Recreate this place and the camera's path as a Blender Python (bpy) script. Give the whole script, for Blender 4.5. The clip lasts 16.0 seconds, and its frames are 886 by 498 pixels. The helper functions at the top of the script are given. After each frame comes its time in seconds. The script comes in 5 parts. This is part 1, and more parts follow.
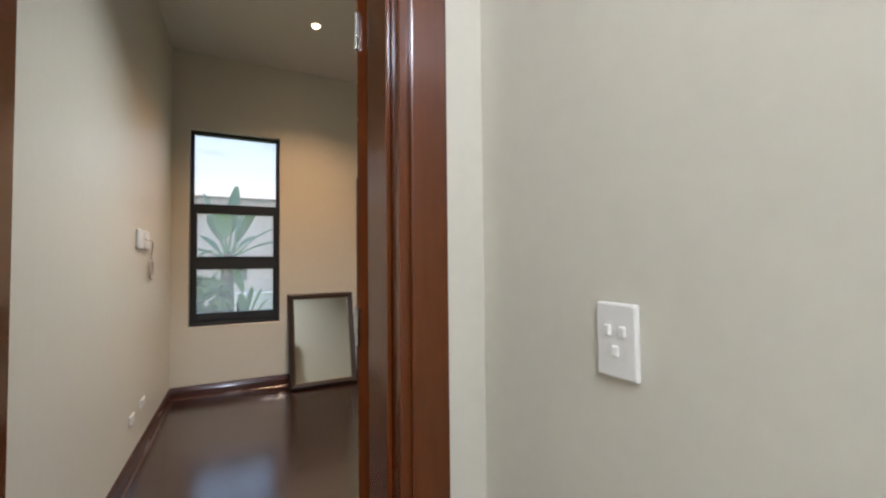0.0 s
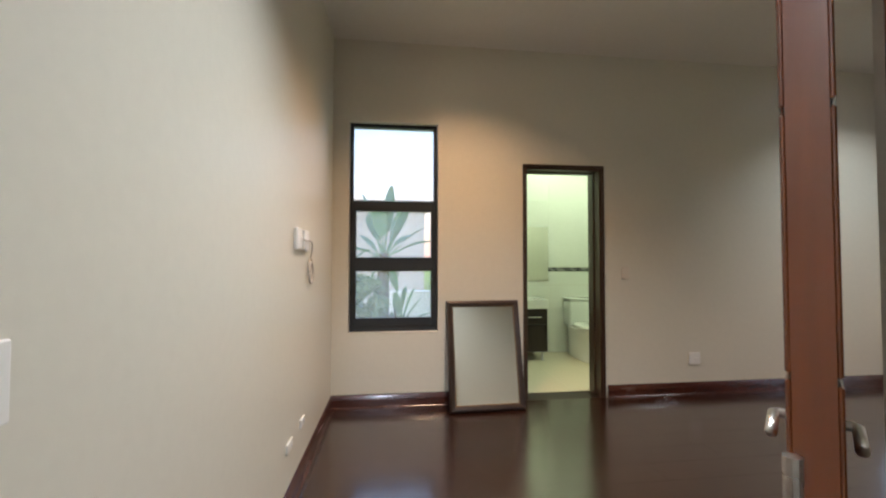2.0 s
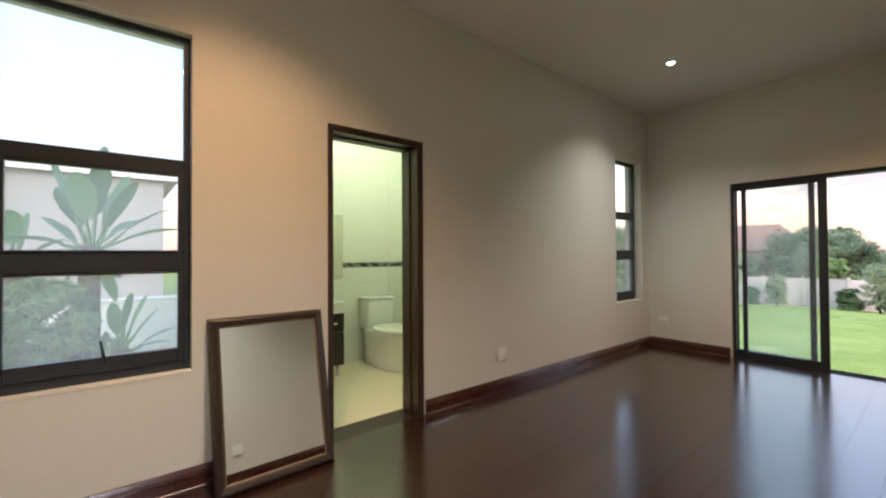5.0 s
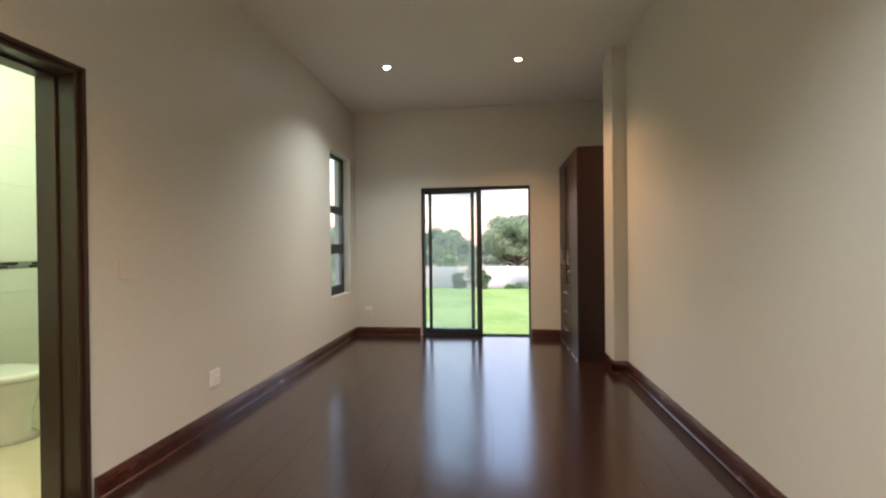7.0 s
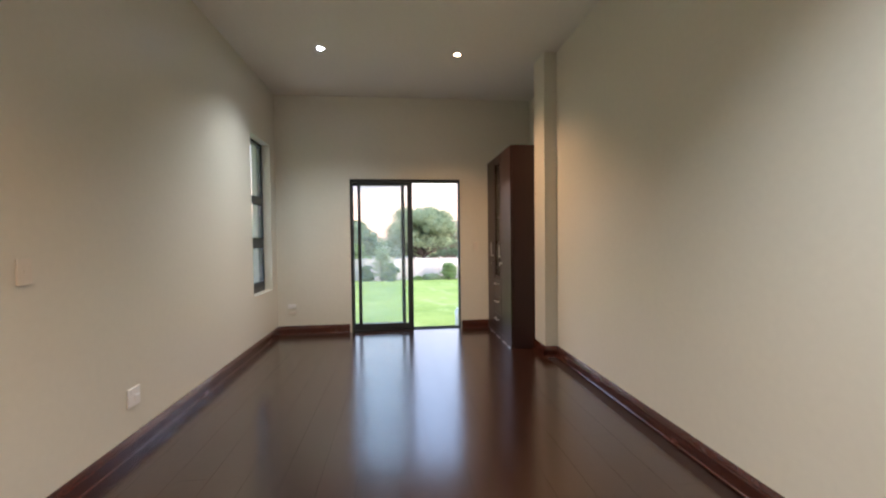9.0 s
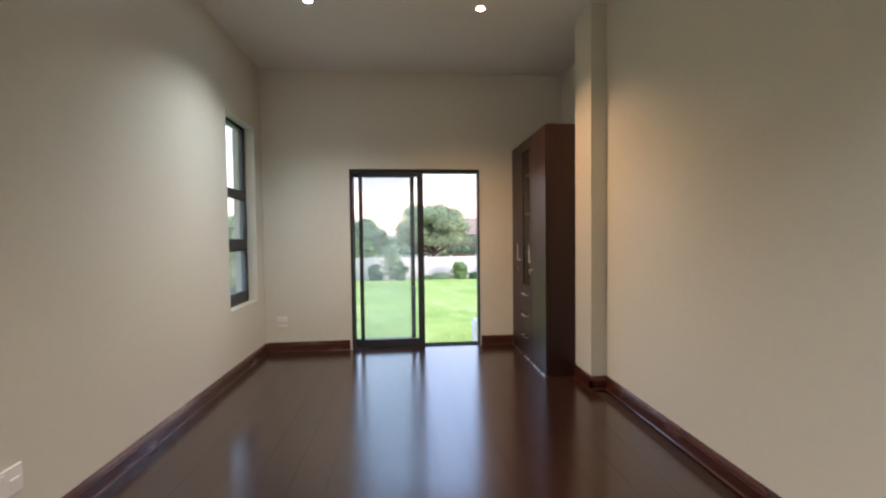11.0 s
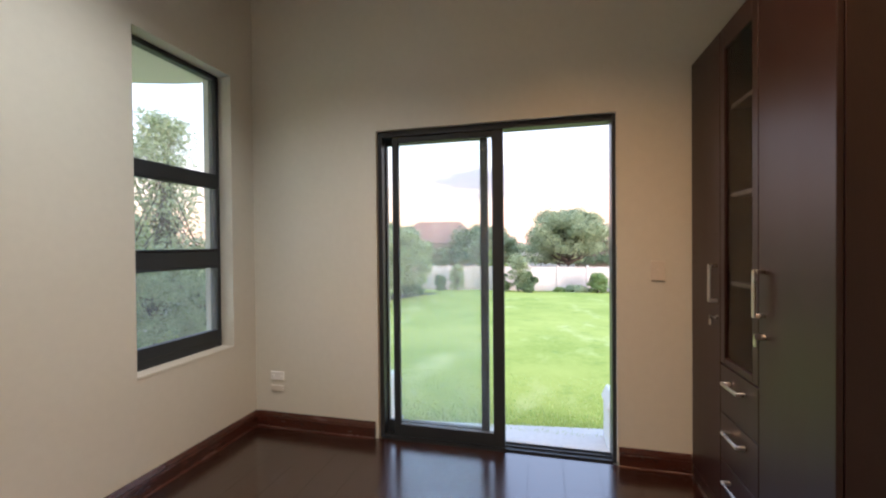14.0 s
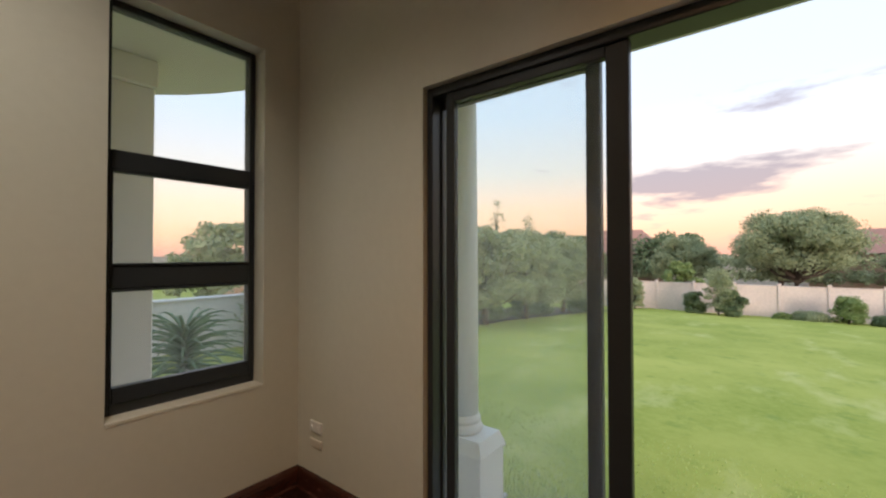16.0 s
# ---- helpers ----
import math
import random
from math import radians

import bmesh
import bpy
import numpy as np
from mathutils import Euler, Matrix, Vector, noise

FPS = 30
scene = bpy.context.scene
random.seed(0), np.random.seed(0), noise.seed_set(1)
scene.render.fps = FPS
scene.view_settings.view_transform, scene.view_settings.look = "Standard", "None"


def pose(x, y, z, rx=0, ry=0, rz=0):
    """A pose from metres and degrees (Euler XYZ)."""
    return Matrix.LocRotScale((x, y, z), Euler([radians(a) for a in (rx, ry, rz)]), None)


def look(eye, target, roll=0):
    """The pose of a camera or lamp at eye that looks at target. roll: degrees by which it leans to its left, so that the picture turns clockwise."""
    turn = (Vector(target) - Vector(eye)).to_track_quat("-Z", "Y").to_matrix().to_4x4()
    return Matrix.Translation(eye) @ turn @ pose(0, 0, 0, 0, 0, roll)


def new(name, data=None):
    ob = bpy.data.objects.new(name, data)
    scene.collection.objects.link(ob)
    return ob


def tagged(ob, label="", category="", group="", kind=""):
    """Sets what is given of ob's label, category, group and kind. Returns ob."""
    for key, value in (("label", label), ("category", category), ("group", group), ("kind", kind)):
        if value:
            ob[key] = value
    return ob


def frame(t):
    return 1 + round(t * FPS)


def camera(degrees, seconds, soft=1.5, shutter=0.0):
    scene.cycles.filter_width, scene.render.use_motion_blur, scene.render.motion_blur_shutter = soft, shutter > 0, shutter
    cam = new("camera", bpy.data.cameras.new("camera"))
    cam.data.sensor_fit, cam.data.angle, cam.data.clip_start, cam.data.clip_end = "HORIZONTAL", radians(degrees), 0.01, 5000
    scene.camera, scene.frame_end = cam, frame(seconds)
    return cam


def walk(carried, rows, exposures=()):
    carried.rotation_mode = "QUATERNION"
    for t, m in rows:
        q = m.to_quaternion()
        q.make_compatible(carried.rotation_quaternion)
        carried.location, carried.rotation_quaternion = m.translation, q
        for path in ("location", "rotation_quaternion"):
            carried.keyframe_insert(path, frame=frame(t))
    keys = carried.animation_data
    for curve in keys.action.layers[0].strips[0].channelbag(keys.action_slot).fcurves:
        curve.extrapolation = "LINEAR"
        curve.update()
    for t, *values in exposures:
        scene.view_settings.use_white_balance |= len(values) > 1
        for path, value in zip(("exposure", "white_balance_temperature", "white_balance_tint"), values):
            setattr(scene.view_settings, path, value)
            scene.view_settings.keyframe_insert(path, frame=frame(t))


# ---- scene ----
cam = camera(95.1, 16.0, soft=2.2)

PATH = [
    (0, (0.560, -4.253, 1.190), (1.449, -2.463, 1.253), -0.58),
    (0.5, (0.587, -4.054, 1.193), (1.254, -2.170, 1.274), -0.23),
    (1, (0.589, -3.832, 1.199), (1.051, -1.888, 1.273), -0.17),
    (1.5, (0.552, -3.654, 1.205), (0.866, -1.679, 1.268), -0.00),
    (2, (0.513, -3.477, 1.229), (0.754, -1.493, 1.288), 0.05),
    (2.5, (0.488, -3.288, 1.224), (0.721, -1.302, 1.278), -0.00),
    (3, (0.486, -3.096, 1.229), (0.732, -1.112, 1.280), -0.00),
    (3.5, (0.489, -2.939, 1.228), (0.808, -0.966, 1.280), -0.15),
    (4, (0.464, -2.774, 1.234), (0.989, -0.845, 1.285), -0.31),
    (4.5, (0.497, -2.667, 1.209), (1.360, -0.864, 1.261), -0.38),
    (5, (0.575, -2.523, 1.227), (1.832, -0.967, 1.256), -0.36),
    (5.2, (0.588, -2.473, 1.220), (1.995, -1.053, 1.251), -0.48),
    (7.5, (0.706, -1.799, 1.220), (2.705, -1.752, 1.184), -0.60),
    (8, (0.661, -1.633, 1.244), (2.656, -1.763, 1.197), -0.60),
    (8.2, (0.658, -1.568, 1.224), (2.648, -1.766, 1.187), -0.54),
    (10.5, (1.271, -1.569, 1.291), (3.257, -1.798, 1.230), -0.78),
    (11, (1.576, -1.581, 1.278), (3.567, -1.756, 1.214), -0.71),
    (11.5, (1.892, -1.664, 1.297), (3.889, -1.760, 1.232), -0.68),
    (12, (2.219, -1.701, 1.308), (4.219, -1.703, 1.251), -0.75),
    (12.5, (2.582, -1.800, 1.280), (4.579, -1.698, 1.241), -0.77),
    (13, (2.961, -1.899, 1.271), (4.952, -1.711, 1.240), -0.72),
    (13.5, (3.352, -1.948, 1.273), (5.326, -1.628, 1.248), -0.60),
    (14, (3.714, -2.010, 1.288), (5.655, -1.530, 1.266), -0.53),
    (14.5, (4.024, -2.054, 1.292), (5.927, -1.440, 1.281), -0.53),
    (15, (4.382, -2.085, 1.297), (6.218, -1.291, 1.291), -0.34),
    (15.5, (4.642, -2.053, 1.297), (6.399, -1.099, 1.317), -0.26),
    (16, (4.874, -2.091, 1.306), (6.453, -0.864, 1.338), -0.06),
]
walk(cam, [(t, look(eye, target, roll)) for t, eye, target, roll in PATH],
     exposures=[(0, 1.32, 5400, 16), (1, 1.48, 5450, 17), (1.5, 1.6, 5350, 16), (2, 1.66, 5350, 16), (2.5, 1.54, 5350, 15), (3.5, 1.36, 5300, 15), (5, 1.64, 5600, 17), (7.5, 2.08, 5500, 17), (11, 2.08, 5350, 17),
                (12.5, 1.92, 5450, 18), (13.5, 1.9, 5550, 19), (14.5, 1.92, 5650, 20), (15.3, 1.56, 5700, 20), (15.6, 1.42, 5750, 19), (16, 0.95, 6450, 18)])

# ---- world, sun, exposure ----
world = bpy.data.worlds.new("dusk_sky")
scene.world = world
world.use_nodes = True
wt = world.node_tree
wt.nodes.clear()
w_out = wt.nodes.new("ShaderNodeOutputWorld")
w_bg = wt.nodes.new("ShaderNodeBackground")
w_sky = wt.nodes.new("ShaderNodeTexSky")
w_sky.sky_type = "NISHITA"
w_sky.sun_disc = False
SUN_ELEVATION, SUN_AZIMUTH = 12.0, 215.0     # degrees; azimuth clockwise from +y
w_sky.sun_elevation = radians(SUN_ELEVATION)
w_sky.sun_rotation = radians(SUN_AZIMUTH)
w_sky.dust_density = 1.0
w_sky.ozone_density = 1.0
w_bg.inputs["Strength"].default_value = 0.15
w_co = wt.nodes.new("ShaderNodeTexCoord")
# the afterglow: warm at the horizon, paling upwards
w_sep = wt.nodes.new("ShaderNodeSeparateXYZ")
w_glow = wt.nodes.new("ShaderNodeValToRGB")
GLOW = [(0.0, (4.6, 2.1, 1.7)), (0.055, (5.7, 2.7, 1.6)), (0.11, (5.9, 3.5, 2.1)), (0.19, (4.6, 4.0, 3.4)), (0.32, (3.8, 4.3, 4.8)), (0.60, (3.7, 4.7, 5.9)), (1.0, (3.4, 4.6, 6.2))]
while len(w_glow.color_ramp.elements) < len(GLOW):
    w_glow.color_ramp.elements.new(0.5)
for e, (p, c) in zip(w_glow.color_ramp.elements, GLOW):
    e.position, e.color = p, (c[0] / 8, c[1] / 8, c[2] / 8, 1)
w_eight = wt.nodes.new("ShaderNodeVectorMath")
w_eight.operation = "SCALE"
w_eight.inputs["Scale"].default_value = 8.0
w_blend = wt.nodes.new("ShaderNodeMix")
w_blend.data_type = "RGBA"
w_blend.inputs["Factor"].default_value = 0.75
wt.links.new(w_co.outputs["Generated"], w_sep.inputs["Vector"])
wt.links.new(w_sep.outputs["Z"], w_glow.inputs["Fac"])
wt.links.new(w_glow.outputs["Color"], w_eight.inputs["Vector"])
wt.links.new(w_sky.outputs["Color"], w_blend.inputs["A"])
wt.links.new(w_eight.outputs["Vector"], w_blend.inputs["B"])
# thin streaks of evening cloud, all round the sky
w_map = wt.nodes.new("ShaderNodeMapping")
w_map.inputs["Scale"].default_value = (1.2, 1.2, 6.0)
w_map.inputs["Location"].default_value = (0.35, 0.1, 0.25)
w_noise = wt.nodes.new("ShaderNodeTexNoise")
w_noise.inputs["Scale"].default_value = 2.8
w_noise.inputs["Detail"].default_value = 7.0
w_noise.inputs["Roughness"].default_value = 0.55
w_ramp = wt.nodes.new("ShaderNodeMapRange")
w_ramp.inputs["From Min"].default_value = 0.62
w_ramp.inputs["From Max"].default_value = 0.72
w_ramp.inputs["To Max"].default_value = 0.8
w_mix = wt.nodes.new("ShaderNodeMix")
w_mix.data_type = "RGBA"
w_mix.inputs["B"].default_value = (1.62, 1.50, 1.68, 1.0)
# one bank of cloud low in the east
w_off = wt.nodes.new("ShaderNodeVectorMath")
w_off.operation = "SUBTRACT"
w_off.inputs[1].default_value = (0.978, 0.10, 0.160)
w_scl = wt.nodes.new("ShaderNodeVectorMath")
w_scl.operation = "MULTIPLY"
w_scl.inputs[1].default_value = (1.5, 3.5, 16.0)
w_len = wt.nodes.new("ShaderNodeVectorMath")
w_len.operation = "LENGTH"
w_bank = wt.nodes.new("ShaderNodeMapRange")
w_bank.inputs["To Min"].default_value = 0.37
w_bank.inputs["To Max"].default_value = 0.0
w_add = wt.nodes.new("ShaderNodeMath")
wt.links.new(w_co.outputs["Generated"], w_off.inputs[0])
wt.links.new(w_off.outputs["Vector"], w_scl.inputs[0])
wt.links.new(w_scl.outputs["Vector"], w_len.inputs[0])
wt.links.new(w_len.outputs["Value"], w_bank.inputs["Value"])
wt.links.new(w_bank.outputs["Result"], w_add.inputs[0])
wt.links.new(w_noise.outputs["Fac"], w_add.inputs[1])
wt.links.new(w_co.outputs["Generated"], w_map.inputs["Vector"])
wt.links.new(w_map.outputs["Vector"], w_noise.inputs["Vector"])
wt.links.new(w_add.outputs["Value"], w_ramp.inputs["Value"])
wt.links.new(w_ramp.outputs["Result"], w_mix.inputs["Factor"])
wt.links.new(w_blend.outputs["Result"], w_mix.inputs["A"])
wt.links.new(w_mix.outputs["Result"], w_bg.inputs["Color"])
wt.links.new(w_bg.outputs["Background"], w_out.inputs["Surface"])


def lamp(name, kind, m, energy, color, **more):
    data = bpy.data.lights.new(name, kind)
    data.energy, data.color = energy, color
    if kind == "SUN":
        data.angle = radians(more["degrees"])
    if kind == "AREA":
        data.shape, data.size, data.size_y = "RECTANGLE", more["width"], more["height"]
    if kind == "SPOT":
        data.spot_size, data.spot_blend, data.shadow_soft_size = radians(more["degrees"]), more["blend"], more["radius"]
    if kind == "POINT":
        data.shadow_soft_size = more["radius"]
    ob = new(name, data)
    ob.matrix_world = m
    return ob


_az, _el = radians(SUN_AZIMUTH), radians(SUN_ELEVATION)
_sun_from = Vector((math.sin(_az) * math.cos(_el), math.cos(_az) * math.cos(_el), math.sin(_el)))
lamp("sun", "SUN", look(_sun_from * 100, (0, 0, 0)), 1.5, (1.0, 0.88, 0.77), degrees=25)

CEIL = 3.12
WARM, COOL = (1.0, 0.56, 0.24), (1.0, 0.95, 0.78)
DOWNLIGHTS = [(1.09, -0.90, WARM, 68), (1.09, -2.22, COOL, 106), (4.86, -0.84, COOL, 48), (4.88, -2.20, WARM, 60)]
for _x, _y, _c, _watt in DOWNLIGHTS:
    lamp("downlight_glow", "SPOT", look((_x, _y, CEIL - 0.02), (_x, _y, 0)), _watt, _c, degrees=123, blend=1.0, radius=0.05)
# bathroom ceiling lamp, greenish tube light
lamp("bathroom_glow", "POINT", pose(2.75, 0.85, 2.62), 10.5, (0.90, 1.0, 0.56), radius=0.14)
# corridor: unseen fill light, added behind the walker to brighten the walls
lamp("corridor_fill", "POINT", pose(0.25, -5.3, 2.72), 33, (1.0, 0.97, 0.92), radius=0.10)

# ---- materials ----
def material(name, color, rough=0.5, metal=0.0, vary=0.12, scale=3.0, fine=60.0, bump=0.1, bump_scale=120.0, stretch=(1, 1, 1),
             second=None, coat=0.0, piece=0.0, island=0.0, spec=0.5, sheen=0.0, coords="position", rough_vary=0.08, translucent=0.0, coat_rough=0.12):
    m = bpy.data.materials.new(name)
    m.use_nodes = True
    nt = m.node_tree
    n, l = nt.nodes, nt.links
    b = n["Principled BSDF"]
    b.inputs["Metallic"].default_value = metal
    b.inputs["Specular IOR Level"].default_value = spec
    b.inputs["Coat Weight"].default_value = coat
    b.inputs["Coat Roughness"].default_value = coat_rough
    if coords == "position":
        co = n.new("ShaderNodeNewGeometry").outputs["Position"]
    else:
        co = n.new("ShaderNodeTexCoord").outputs["Object"]
    mp = n.new("ShaderNodeMapping")
    mp.inputs["Scale"].default_value = stretch
    l.new(co, mp.inputs["Vector"])
    vec = mp.outputs["Vector"]
    if piece:
        info = n.new("ShaderNodeObjectInfo")
        shift = n.new("ShaderNodeVectorMath")
        shift.operation = "MULTIPLY_ADD"
        shift.inputs[1].default_value = (7.0, 13.0, 5.0)
        l.new(info.outputs["Random"], shift.inputs[0])
        l.new(vec, shift.inputs[2])
        vec = shift.outputs["Vector"]
    big = n.new("ShaderNodeTexNoise")
    big.inputs["Scale"].default_value, big.inputs["Detail"].default_value = scale, 4.0
    small = n.new("ShaderNodeTexNoise")
    small.inputs["Scale"].default_value, small.inputs["Detail"].default_value = fine, 5.0
    l.new(vec, big.inputs["Vector"])
    l.new(vec, small.inputs["Vector"])
    mixn = n.new("ShaderNodeMath")
    mixn.operation = "MULTIPLY_ADD"
    mixn.inputs[1].default_value = 0.5
    half = n.new("ShaderNodeMath")
    half.operation = "MULTIPLY"
    half.inputs[1].default_value = 0.5
    l.new(small.outputs["Fac"], half.inputs[0])
    l.new(big.outputs["Fac"], mixn.inputs[0])
    l.new(half.outputs[0], mixn.inputs[2])
    level = mixn.outputs[0]
    rnd = None
    if piece:
        rnd, amount = info.outputs["Random"], piece
    if island:
        g = n.new("ShaderNodeNewGeometry")
        rnd, amount = g.outputs["Random Per Island"], island
    if rnd is not None:
        add = n.new("ShaderNodeMath")
        add.operation = "MULTIPLY_ADD"
        add.inputs[1].default_value = amount
        off = n.new("ShaderNodeMath")
        off.operation = "SUBTRACT"
        off.inputs[1].default_value = amount / 2
        l.new(rnd, add.inputs[0])
        l.new(level, off.inputs[0])
        l.new(off.outputs[0], add.inputs[2])
        level = add.outputs[0]
    ramp = n.new("ShaderNodeMapRange")
    ramp.inputs["From Min"].default_value, ramp.inputs["From Max"].default_value = 0.3, 0.7
    l.new(level, ramp.inputs["Value"])
    mix = n.new("ShaderNodeMix")
    mix.data_type = "RGBA"
    c = Vector(color)
    d = Vector(second) if second else c * (1 + vary)
    if not second:
        c = c * (1 - vary)
    mix.inputs["A"].default_value = (*c, 1)
    mix.inputs["B"].default_value = (*[min(v, 0.95) for v in d], 1)
    l.new(ramp.outputs["Result"], mix.inputs["Factor"])
    l.new(mix.outputs["Result"], b.inputs["Base Color"])
    rr = n.new("ShaderNodeMapRange")
    rr.inputs["To Min"].default_value, rr.inputs["To Max"].default_value = max(rough - rough_vary, 0.02), min(rough + rough_vary, 1)
    l.new(big.outputs["Fac"], rr.inputs["Value"])
    l.new(rr.outputs["Result"], b.inputs["Roughness"])
    if bump:
        bn = n.new("ShaderNodeTexNoise")
        bn.inputs["Scale"].default_value, bn.inputs["Detail"].default_value = bump_scale, 3.0
        l.new(vec, bn.inputs["Vector"])
        bp = n.new("ShaderNodeBump")
        bp.inputs["Strength"].default_value, bp.inputs["Distance"].default_value = bump, 0.004
        l.new(bn.outputs["Fac"], bp.inputs["Height"])
        l.new(bp.outputs["Normal"], b.inputs["Normal"])
    if translucent:
        tr = n.new("ShaderNodeBsdfTranslucent")
        l.new(mix.outputs["Result"], tr.inputs["Color"])
        ms = n.new("ShaderNodeMixShader")
        ms.inputs["Fac"].default_value = translucent
        l.new(b.outputs["BSDF"], ms.inputs[1])
        l.new(tr.outputs["BSDF"], ms.inputs[2])
        l.new(ms.outputs["Shader"], n["Material Output"].inputs["Surface"])
    return m


PAINT = material("wall_paint", (0.645, 0.622, 0.530), 0.42, vary=0.03, scale=1.2, fine=25, bump=0.05, bump_scale=90, rough_vary=0.05)
CEILPAINT = material("ceiling_paint", (0.72, 0.69, 0.63), 0.7, vary=0.03, scale=1.0, fine=25, bump=0.05, bump_scale=80)
PLASTER = material("exterior_plaster", (0.70, 0.64, 0.56), 0.85, vary=0.08, scale=1.1, fine=20, bump=0.25, bump_scale=60)
WOODRED = material("mahogany_stained_wood", (0.092, 0.0220, 0.0042), 0.22, second=(0.120, 0.0300, 0.0060), scale=3, fine=30, stretch=(2.5, 2.5, 0.2), bump=0.0, coat=0.35, spec=0.45, rough_vary=0.04)
SKIRTWOOD = material("skirting_stained_wood", (0.030, 0.008, 0.005), 0.25, second=(0.075, 0.021, 0.012), scale=4, fine=38, stretch=(0.8, 0.8, 5), bump=0.10, bump_scale=60, coat=0.4)
PLANK = material("dark_laminate_plank", (0.0170, 0.0056, 0.0029), 0.21, second=(0.029, 0.0098, 0.0050), scale=5, fine=42, stretch=(0.5, 5, 1), bump=0.0, piece=0.16, rough_vary=0.03, spec=1.0, coat=0.5, coat_rough=0.18)
UNDER = material("floor_joint_dark", (0.020, 0.008, 0.005), 0.6)
WARDROBE = material("wardrobe_dark_laminate", (0.0165, 0.0046, 0.0035), 0.40, second=(0.028, 0.0080, 0.0061), scale=3, fine=45, stretch=(6, 6, 0.6), bump=0.02, bump_scale=80, rough_vary=0.05, spec=0.42)
WARDIN = material("wardrobe_inside_laminate", (0.018, 0.008, 0.007), 0.5, second=(0.03, 0.013, 0.011), scale=3, fine=45, stretch=(6, 6, 0.6), bump=0.05)
SHELFEDGE = material("shelf_pale_edge", (0.30, 0.27, 0.25), 0.45, vary=0.08)
ALU = material("charcoal_powder_coated_aluminium", (0.020, 0.024, 0.028), 0.42, vary=0.12, scale=5, fine=80, bump=0.06, bump_scale=300)
STEEL = material("brushed_steel", (0.62, 0.60, 0.57), 0.28, metal=1.0, vary=0.06, scale=8, fine=120, bump=0.03)
PLASTIC = material("white_switch_plastic", (0.78, 0.77, 0.74), 0.3, vary=0.02, scale=6, fine=60, bump=0.02, rough_vary=0.04)
PLASTICGREY = material("pale_switch_plastic", (0.66, 0.61, 0.52), 0.35, vary=0.03, scale=6, fine=60, bump=0.02)
CABLE = material("grey_cable_sheath", (0.46, 0.42, 0.37), 0.45, vary=0.06)
CERAMIC = material("white_glazed_ceramic", (0.78, 0.79, 0.74), 0.08, vary=0.02, scale=3, fine=40, bump=0.0, rough_vary=0.03)
TILE = material("cream_wall_tile", (0.72, 0.73, 0.66), 0.4, vary=0.03, scale=2.5, fine=30, bump=0.03, bump_scale=20, piece=0.1)
FLOORTILE = material("beige_floor_tile", (0.64, 0.58, 0.42), 0.45, vary=0.015, scale=2, fine=40, bump=0.02, bump_scale=40, piece=0.03)
GROUT = material("pale_grout", (0.60, 0.56, 0.43), 0.85, vary=0.05)
MOSAIC = material("dark_mosaic_tile", (0.03, 0.035, 0.04), 0.15, second=(0.30, 0.30, 0.28), scale=30, fine=70, bump=0.03, piece=1.2)
VANITY = material("espresso_vanity_laminate", (0.016, 0.011, 0.010), 0.3, second=(0.032, 0.022, 0.019), scale=3, fine=45, stretch=(6, 6, 0.6), bump=0.05)
MIRRORFRAME = material("dark_mirror_frame_wood", (0.018, 0.0095, 0.006), 0.40, second=(0.034, 0.018, 0.011), scale=4, fine=50, bump=0.08, bump_scale=70, coat=0.2)
DOORWOOD = material("dark_brown_door_frame_wood", (0.034, 0.017, 0.009), 0.38, second=(0.052, 0.027, 0.015), scale=4, fine=40, stretch=(3, 3, 0.3), bump=0.03, bump_scale=70, coat=0.15)
GOLDLINE = material("antique_gilt_bead", (0.17, 0.12, 0.065), 0.5, metal=0.4, vary=0.15, scale=20, fine=90)
CONCRETE = material("stoep_screed", (0.50, 0.49, 0.47), 0.75, vary=0.10, scale=1.5, fine=25, bump=0.2, bump_scale=50)
COLUMNPAINT = material("white_column_paint", (0.70, 0.69, 0.66), 0.6, vary=0.04, scale=2, fine=30, bump=0.08, bump_scale=60)
BOUNDARY = material("precast_wall_paint", (0.64, 0.53, 0.46), 0.85, vary=0.12, scale=0.8, fine=9, bump=0.3, bump_scale=25)
WHITEWALL = material("whitewashed_garden_wall", (0.66, 0.64, 0.60), 0.85, vary=0.08, scale=0.9, fine=14, bump=0.25, bump_scale=30)
BLADE = material("grass_blades", (0.38, 0.50, 0.13), 0.7, second=(0.56, 0.60, 0.24), scale=0.5, fine=12, bump=0, spec=0.15, island=0.5, translucent=0.5)
BARK = material("tree_bark", (0.07, 0.05, 0.035), 0.9, vary=0.25, scale=5, fine=30, bump=0.5, bump_scale=25)
# paler than real leaves: haze over the trees is put into this colour
LEAF_OLIVE = material("olive_foliage", (0.28, 0.325, 0.18), 0.7, second=(0.43, 0.475, 0.28), scale=0.8, fine=6, bump=0, island=0.5, spec=0.15, translucent=0.5)
LEAF_BRIGHT = material("bright_foliage", (0.18, 0.26, 0.09), 0.65, second=(0.32, 0.40, 0.16), scale=0.8, fine=6, bump=0, island=0.5, spec=0.15, translucent=0.45)
LEAF_DARK = material("dark_shrub_foliage", (0.11, 0.16, 0.08), 0.65, second=(0.21, 0.27, 0.135), scale=0.8, fine=6, bump=0, island=0.5, spec=0.15, translucent=0.4)
BANANA = material("banana_leaf", (0.055, 0.13, 0.045), 0.45, second=(0.11, 0.21, 0.07), scale=2, fine=18, bump=0.2, bump_scale=30, island=0.3, translucent=0.35)
